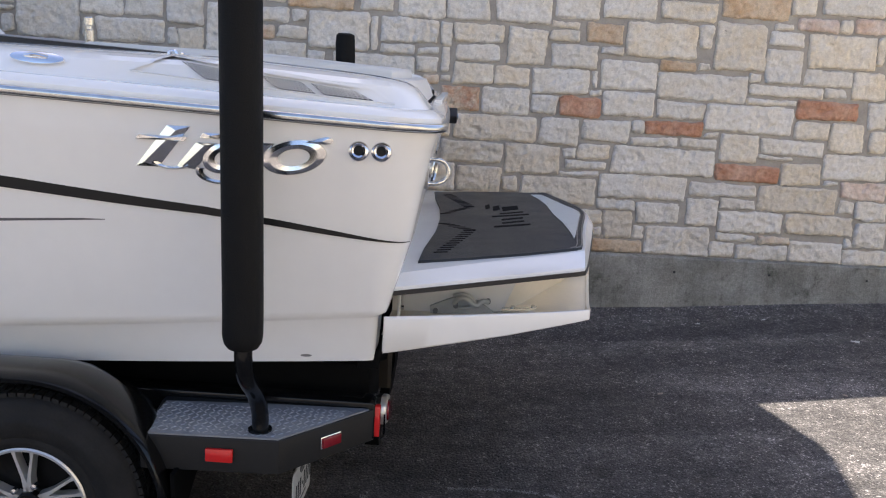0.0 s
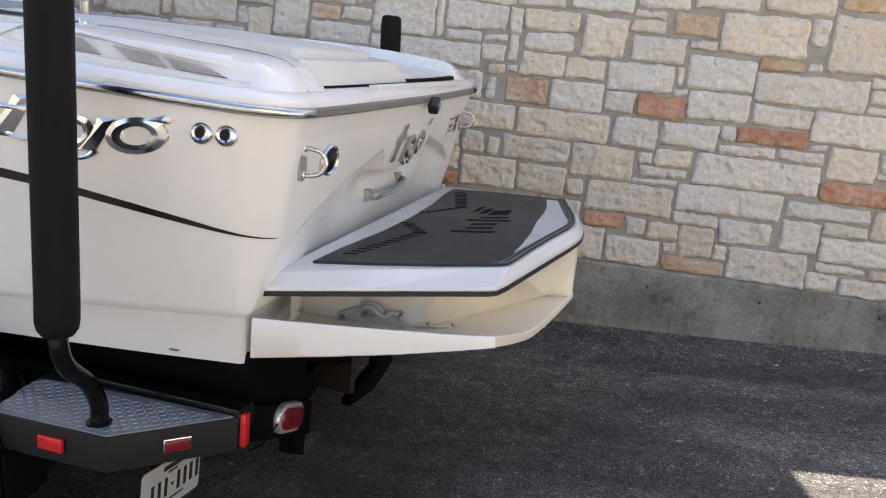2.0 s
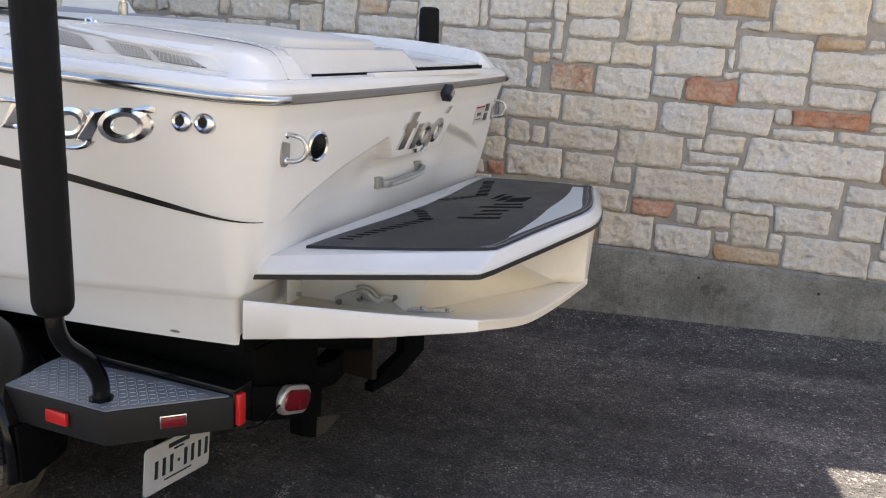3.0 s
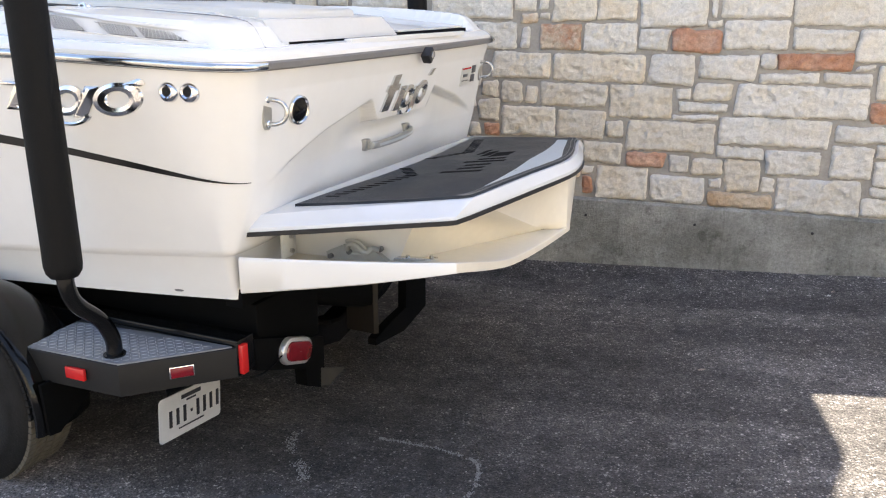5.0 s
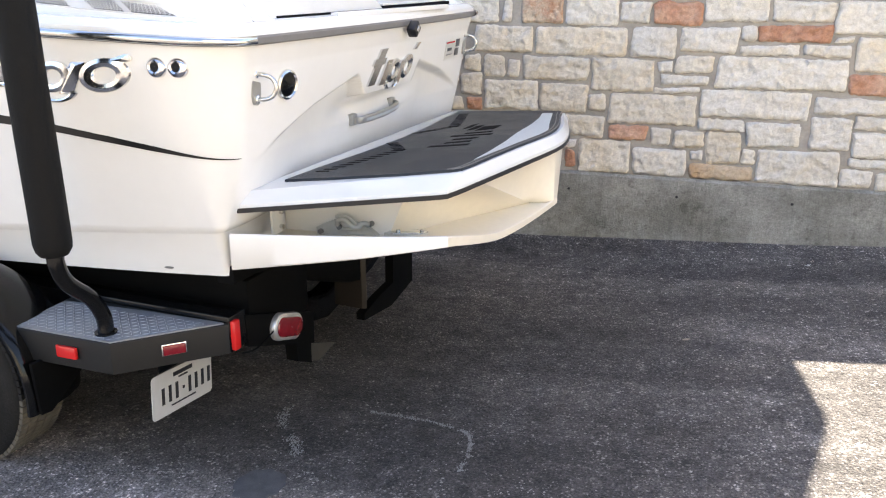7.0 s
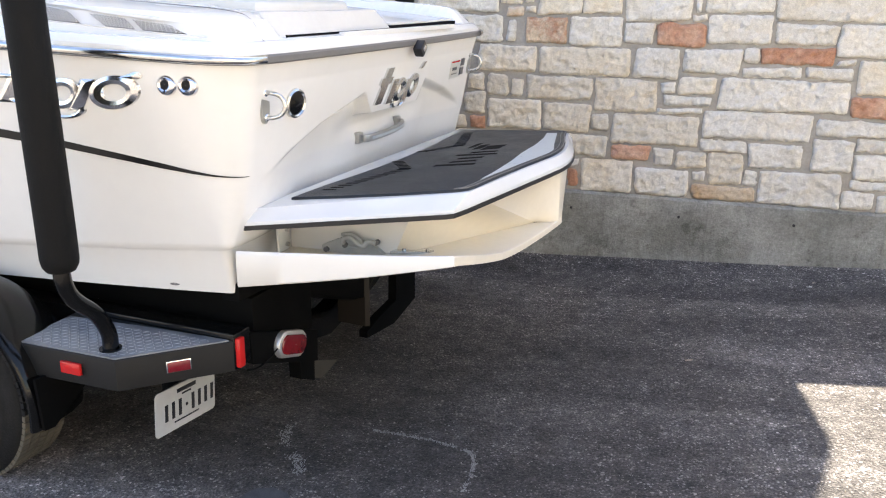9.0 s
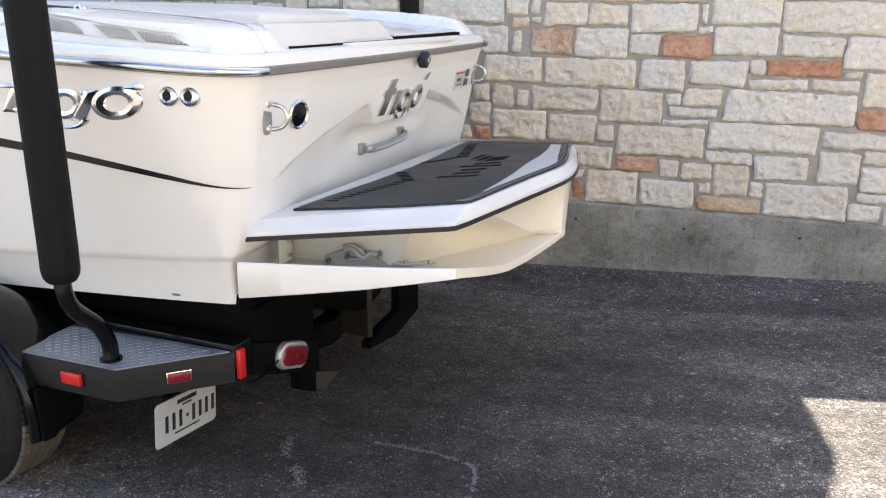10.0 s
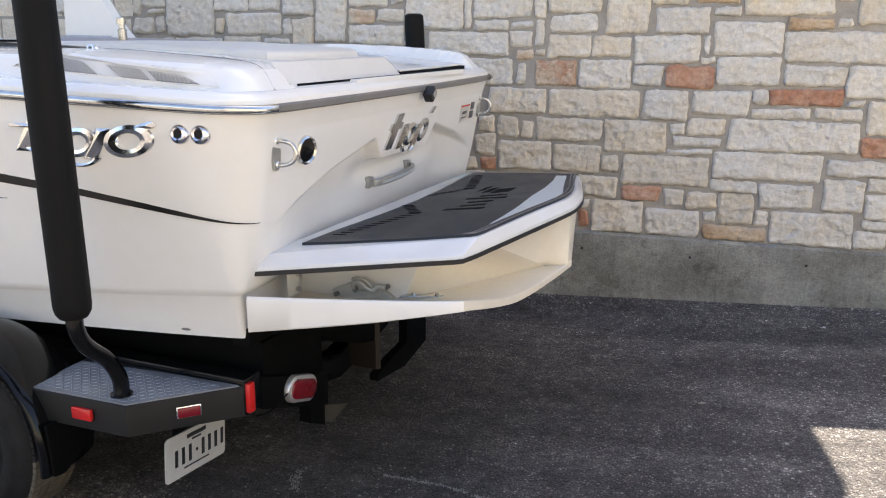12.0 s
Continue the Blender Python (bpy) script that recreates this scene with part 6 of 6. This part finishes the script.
COURSE_13 = [(0.68, 0.87, 1.767, 1.833, 'c'), (0.69, 0.86, 1.845, 1.883, 'c'), (0.70, 0.99, 1.608, 1.748, 'w'), (0.91, 1.14, 1.770, 1.888, 'o'), (1.01, 1.15, 1.699, 1.752, 'w'), (1.17, 1.62, 1.704, 1.917, 'c'), (1.40, 1.62, 1.633, 1.692, 'o'), (1.63, 1.72, 1.782, 1.926, 'w'), (1.64, 1.72, 1.641, 1.689, 'w'), (1.74, 2.07, 1.660, 1.949, 'c'), (2.08, 2.32, 1.594, 1.808, 'w'), (2.35, 2.80, 1.713, 1.920, 'c'), (2.81, 2.86, 1.745, 1.930, 'c'), (2.88, 3.13, 1.761, 1.879, 'w'), (2.91, 3.15, 1.551, 1.749, 'w'), (3.14, 3.30, 1.761, 1.909, 'w'), (3.16, 3.30, 1.551, 1.749, 'w'), (-0.37, -0.02, 1.692, 1.838, 'w'), (-1.655, -1.44, 1.705, 1.862, 'w'), (-2.80, -2.735, 1.712, 1.862, 'c')]
COURSE_14 = [(-2.80, -2.56, 1.881, 1.999, 'c'), (-2.80, -2.55, 2.011, 2.129, 'w'), (-2.55, -2.27, 1.881, 2.079, 'w'), (-2.26, -1.91, 1.881, 1.999, 'w'), (-1.90, -1.66, 1.901, 2.059, 'w'), (-1.66, -1.22, 1.881, 2.019, 'w'), (-1.21, -0.95, 1.881, 1.989, 'w'), (-1.21, -0.94, 2.001, 2.129, 'c'), (-0.94, -0.72, 1.981, 2.129, 'w'), (-0.94, -0.54, 1.858, 1.957, 'o'), (-0.71, -0.52, 1.981, 2.169, 'w'), (-0.50, -0.30, 1.871, 1.981, 'w'), (-0.27, 0.02, 1.846, 2.001, 'w'), (0.03, 0.29, 1.851, 2.019, 'w'), (0.33, 0.68, 1.857, 2.045, 'w'), (0.70, 0.98, 1.904, 2.069, 'w'), (1.01, 1.34, 1.929, 2.093, 'w'), (1.37, 1.73, 1.942, 2.058, 'c'), (1.76, 2.20, 1.983, 2.149, 'o'), (2.09, 2.31, 1.829, 1.918, 'w')]
COURSE_15 = [(2.11, 2.23, 1.930, 1.968, 'w'), (2.26, 2.53, 1.933, 2.010, 'p'), (2.54, 2.62, 1.932, 2.020, 'c'), (2.64, 2.84, 1.942, 2.030, 'p'), (2.86, 3.15, 2.011, 2.149, 'c'), (2.88, 3.14, 1.891, 1.999, 'w'), (3.15, 3.30, 1.921, 2.079, 'c')]
COURSE_16 = [(-2.80, -2.54, 2.141, 2.279, 'w'), (-2.54, -2.26, 2.091, 2.269, 'w'), (-2.26, -1.90, 2.011, 2.169, 'q'), (-2.25, -1.89, 2.181, 2.309, 'w'), (-1.89, -1.65, 2.071, 2.229, 'c'), (-1.88, -1.64, 2.241, 2.309, 'c'), (-1.65, -1.31, 2.031, 2.189, 'w'), (-1.64, -1.30, 2.201, 2.309, 'c'), (-1.30, -1.21, 2.031, 2.239, 'q'), (-1.29, -1.20, 2.251, 2.309, 'c'), (-1.20, -0.93, 2.141, 2.309, 'w'), (-0.92, -0.71, 2.141, 2.249, 'w'), (-0.92, -0.70, 2.261, 2.309, 'w'), (-0.70, -0.51, 2.181, 2.309, 'c'), (-0.51, -0.29, 2.001, 2.199, 'c'), (-0.50, -0.08, 2.211, 2.309, 'w'), (-0.28, 0.01, 2.021, 2.199, 'w'), (-0.07, 0.02, 2.211, 2.309, 'w'), (0.02, 0.31, 2.041, 2.169, 'w'), (0.02, 0.24, 2.181, 2.309, 'w')]
COURSE_17 = [(0.25, 0.32, 2.181, 2.279, 'c'), (0.32, 0.69, 2.061, 2.259, 'w'), (0.33, 0.70, 2.271, 2.309, 'w'), (0.70, 0.92, 2.091, 2.299, 'c'), (0.93, 1.00, 2.091, 2.239, 'w'), (0.93, 1.01, 2.251, 2.309, 'w'), (1.01, 1.36, 2.111, 2.309, 'w'), (1.36, 1.74, 2.081, 2.239, 'c'), (1.37, 1.62, 2.251, 2.309, 'w'), (1.63, 1.75, 2.251, 2.309, 'w'), (1.75, 2.20, 2.171, 2.289, 'w'), (2.21, 2.39, 2.191, 2.309, 'w'), (2.21, 2.37, 2.022, 2.172, 'c'), (2.40, 2.67, 2.211, 2.309, 'c'), (2.41, 2.82, 2.042, 2.195, 'w'), (2.68, 2.84, 2.211, 2.309, 'w'), (2.84, 3.16, 2.161, 2.289, 'w'), (3.16, 3.30, 2.091, 2.289, 'c')]
for course in (COURSE_1, COURSE_2, COURSE_3, COURSE_4, COURSE_5, COURSE_6, COURSE_7, COURSE_8, COURSE_9, COURSE_10, COURSE_11, COURSE_12, COURSE_13, COURSE_14, COURSE_15, COURSE_16, COURSE_17):
    place_stones(course)


def far_courses():
    """The rest of the wall, out to both ends and up to its top."""
    rng = random.Random(8)
    bm = bmesh.new()
    for x_from, x_to, z_from, z_to in ((-14, -2.8, 0.45, 2.95), (3.3, 14, 0.45, 2.95), (-2.8, 3.3, 2.33, 2.95)):
        z = z_from
        while z < z_to - 0.05:
            h = min(rng.choice((0.12, 0.16, 0.20)), z_to - z)
            x = x_from
            while x < x_to - 0.05:
                w = min(rng.uniform(0.2, 0.5), x_to - x)
                box((x + 0.01, WALL_Y - 0.002 * rng.random(), z + 0.01), (x + w - 0.01, WALL_Y + 0.03, z + h - 0.01), 0.0, bm)
                x += w
            z += h
    ob = part("stones", bm, LIME["c"], WALL)
    tagged(ob, "cream limestone blocks", kind="stuff")


far_courses()


# ---- marks and litter on the drive ----
def on_ground(x, y, up=0.0):
    return (x, y, ground_z(x, y) + 0.004 * noise.noise(Vector((x * 1.3, y * 1.3, 0.0))) + up)


def scuff(points, spread, count, label):
    """A chalky mark: many small flakes of pale dust along a way."""
    way = curve_points([(x, y, 0) for x, y in points], 20)
    rng = random.Random(len(points) * 7 + count)
    bm = bmesh.new()
    for k in range(count):
        p = way[rng.randrange(len(way))]
        if noise.noise(Vector((p.x * 22, p.y * 22, 3))) < -0.45:
            continue
        cx, cy, r = p.x + rng.gauss(0, spread), p.y + rng.gauss(0, spread), rng.uniform(0.0008, 0.0030)
        n = rng.randrange(4, 7)
        pts = []
        for i in range(n):
            a = math.tau * i / n + rng.uniform(-0.3, 0.3)
            q = r * rng.uniform(0.5, 1.4)
            pts.append((cx + q * math.cos(a), cy + q * math.sin(a)))
        low = [bm.verts.new(on_ground(x, y, -0.001)) for x, y in pts]
        top = [bm.verts.new(on_ground(x, y, 0.0025)) for x, y in pts]
        bm.faces.new(top)
        for i in range(n):
            bm.faces.new((low[i], low[(i + 1) % n], top[(i + 1) % n], top[i]))
    ob = new("ground_mark", finish("ground_mark", bm, CHALK))
    tagged(ob, label, "ground mark", kind="structure")


def litter():
    rng = random.Random(5)
    bm = bmesh.new()
    for k in range(6500):
        x, y = rng.uniform(-2.5, 3.5), rng.uniform(0.4, 5.3)
        if rng.random() < 0.35:
            x, y = rng.gauss(0.3, 0.9), rng.gauss(2.8, 0.9)
        if y > 5.3:
            y = 5.3 - abs(rng.gauss(0, 0.2))
        r = rng.choice((0.0015, 0.0015, 0.002, 0.002, 0.002, 0.0025, 0.003, 0.004))
        p = Vector(on_ground(x, y, r * 0.3))
        vs = []
        for v in ((1, 0, 0), (0, 1, 0), (-1, 0, 0), (0, -1, 0), (0, 0, 0.8), (0, 0, -0.5)):
            vs.append(bm.verts.new(p + Vector(v) * r * rng.uniform(0.6, 1.3)))
        for a, c in ((0, 1), (1, 2), (2, 3), (3, 0)):
            bm.faces.new((vs[a], vs[c], vs[4]))
            bm.faces.new((vs[c], vs[a], vs[5]))
    # pale chips of the worn lanes, in loose clusters
    for k in range(5200):
        x, y = (rng.gauss(0.95, 0.5), rng.gauss(3.15, 0.42)) if k % 3 else (rng.uniform(-1.4, 1.2), 2.45 + abs(rng.gauss(0, 0.22)))
        if noise.noise(Vector((x * 5, y * 5, 2))) + 0.6 * noise.noise(Vector((x * 14, y * 14, 6))) < rng.uniform(-0.15, 0.35):
            continue
        r = rng.choice((0.0018, 0.0022, 0.0026, 0.003, 0.004, 0.0055))
        p = Vector(on_ground(x, y, r * 0.15))
        vs = [bm.verts.new(p + Vector(v) * r * rng.uniform(0.5, 1.4)) for v in ((1, 0, 0), (0, 1, 0), (-1, 0, 0), (0, -1, 0), (0, 0, 0.5), (0, 0, -0.5))]
        for a, c in ((0, 1), (1, 2), (2, 3), (3, 0)):
            bm.faces.new((vs[a], vs[c], vs[4]))
            bm.faces.new((vs[c], vs[a], vs[5]))
    for k in range(260):
        x, y, r = rng.uniform(-1.5, 3.6), 5.392 - abs(rng.gauss(0, 0.03)), rng.choice((0.002, 0.003, 0.004, 0.007))
        p = Vector(on_ground(x, y, 0.006))
        vs = [bm.verts.new(p + Vector(v) * r * rng.uniform(0.6, 1.3)) for v in ((1, 0, 0), (0, 1, 0), (-1, 0, 0), (0, -1, 0), (0, 0, 0.8), (0, 0, -0.5))]
        for a, c in ((0, 1), (1, 2), (2, 3), (3, 0)):
            bm.faces.new((vs[a], vs[c], vs[4]))
            bm.faces.new((vs[c], vs[a], vs[5]))
    ob = new("gravel", finish("gravel", bm, LITTER))
    tagged(ob, "loose pale grit scattered on the asphalt", "gravel", kind="stuff")
    for x, y, turn, size in LEAVES:
        bm = bmesh.new()
        rows = []
        for t in np.linspace(0, 1, 6):
            w = 0.32 * math.sin(math.pi * min(t * 0.94 + 0.03, 1)) * size
            c, s = math.cos(turn), math.sin(turn)
            row = []
            for e in (-1, 0, 1):
                lx, ly = (t - 0.5) * size, e * w
                px, py = x + lx * c - ly * s, y + lx * s + ly * c
                row.append(on_ground(px, py, 0.004 + 0.004 * abs(e) + 0.006 * (t - 0.5) ** 2))
            rows.append(row)
        ob = new("dry_leaf", finish("dry_leaf", loft(rows), LEAF))
        tagged(ob, "small dry tan leaf lying on the asphalt", "leaf", group="dry leaves on the drive")


PAPER = mat("paper_scrap", (0.62, 0.61, 0.57), 0.9, vary=0.1, scale=40)
LITTER = mat("pale_grit", (0.27, 0.25, 0.225), 0.9, vary=0.6, scale=9)
LEAF = mat("dry_leaf", (0.42, 0.34, 0.27), 0.8, vary=0.3, scale=60)
LEAVES = [(1.106, 4.02, 0.4, 0.035), (1.73, 5.20, 1.2, 0.03), (1.98, 3.9, 2.0, 0.03)]
litter()
for x, y, turn, size in ((1.70, 5.13, 0.5, 0.030), (2.476, 4.69, 2.6, 0.045), (2.14, 5.16, 0.1, 0.026)):
    rows = []
    for t in (-0.5, -0.1, 0.25, 0.5):
        c, s = math.cos(turn), math.sin(turn)
        rows.append([on_ground(x + t * size * c - e * size * 0.3 * s, y + t * size * s + e * size * 0.3 * c, 0.012 + 0.010 * noise.noise(Vector((t * 9, e * 7, x)))) for e in (-1, 0, 0.8)])
    scrap = new("paper_scrap", finish("paper_scrap", loft(rows), PAPER, angle=20))
    tagged(scrap, "crumpled scrap of white paper on the asphalt", "litter", group="scraps on the drive")
scuff([(-0.01, 3.113), (0.094, 3.11), (0.219, 3.098), (0.336, 3.065), (0.40, 3.022), (0.427, 2.906), (0.429, 2.774)], 0.0055, 620, "broken pale chalky curve on the asphalt")
scuff([(-0.324, 3.06), (-0.312, 2.99), (-0.277, 2.925)], 0.011, 130, "short pale scuff on the asphalt")
scuff([(-0.219, 2.858), (-0.175, 2.82), (-0.143, 2.754)], 0.013, 170, "short pale scuff on the asphalt")
rows = []
for k, (reach, up) in enumerate(((1.0, -0.002), (0.93, 0.0035), (0.5, 0.0045), (0.02, 0.0045))):
    row = []
    for i in range(40):
        a = math.tau * i / 40
        r = reach * (1 + 0.22 * noise.noise(Vector((2.2 * math.cos(a), 2.2 * math.sin(a), 4))) + 0.08 * noise.noise(Vector((7 * math.cos(a), 7 * math.sin(a), 8))))
        row.append(on_ground(-0.17 + 0.085 * r * math.cos(a), 2.555 + 0.095 * r * math.sin(a), up))
    rows.append(row)
patch = new("ground_patch", finish("ground_patch", loft(rows, wrap=True), mat("smooth_grey_patch", (0.080, 0.079, 0.080), 0.85, vary=0.3, scale=30, bump=0.002, bump_scale=150)))
tagged(patch, "smooth grey patched spot in the asphalt", "ground patch", kind="structure")
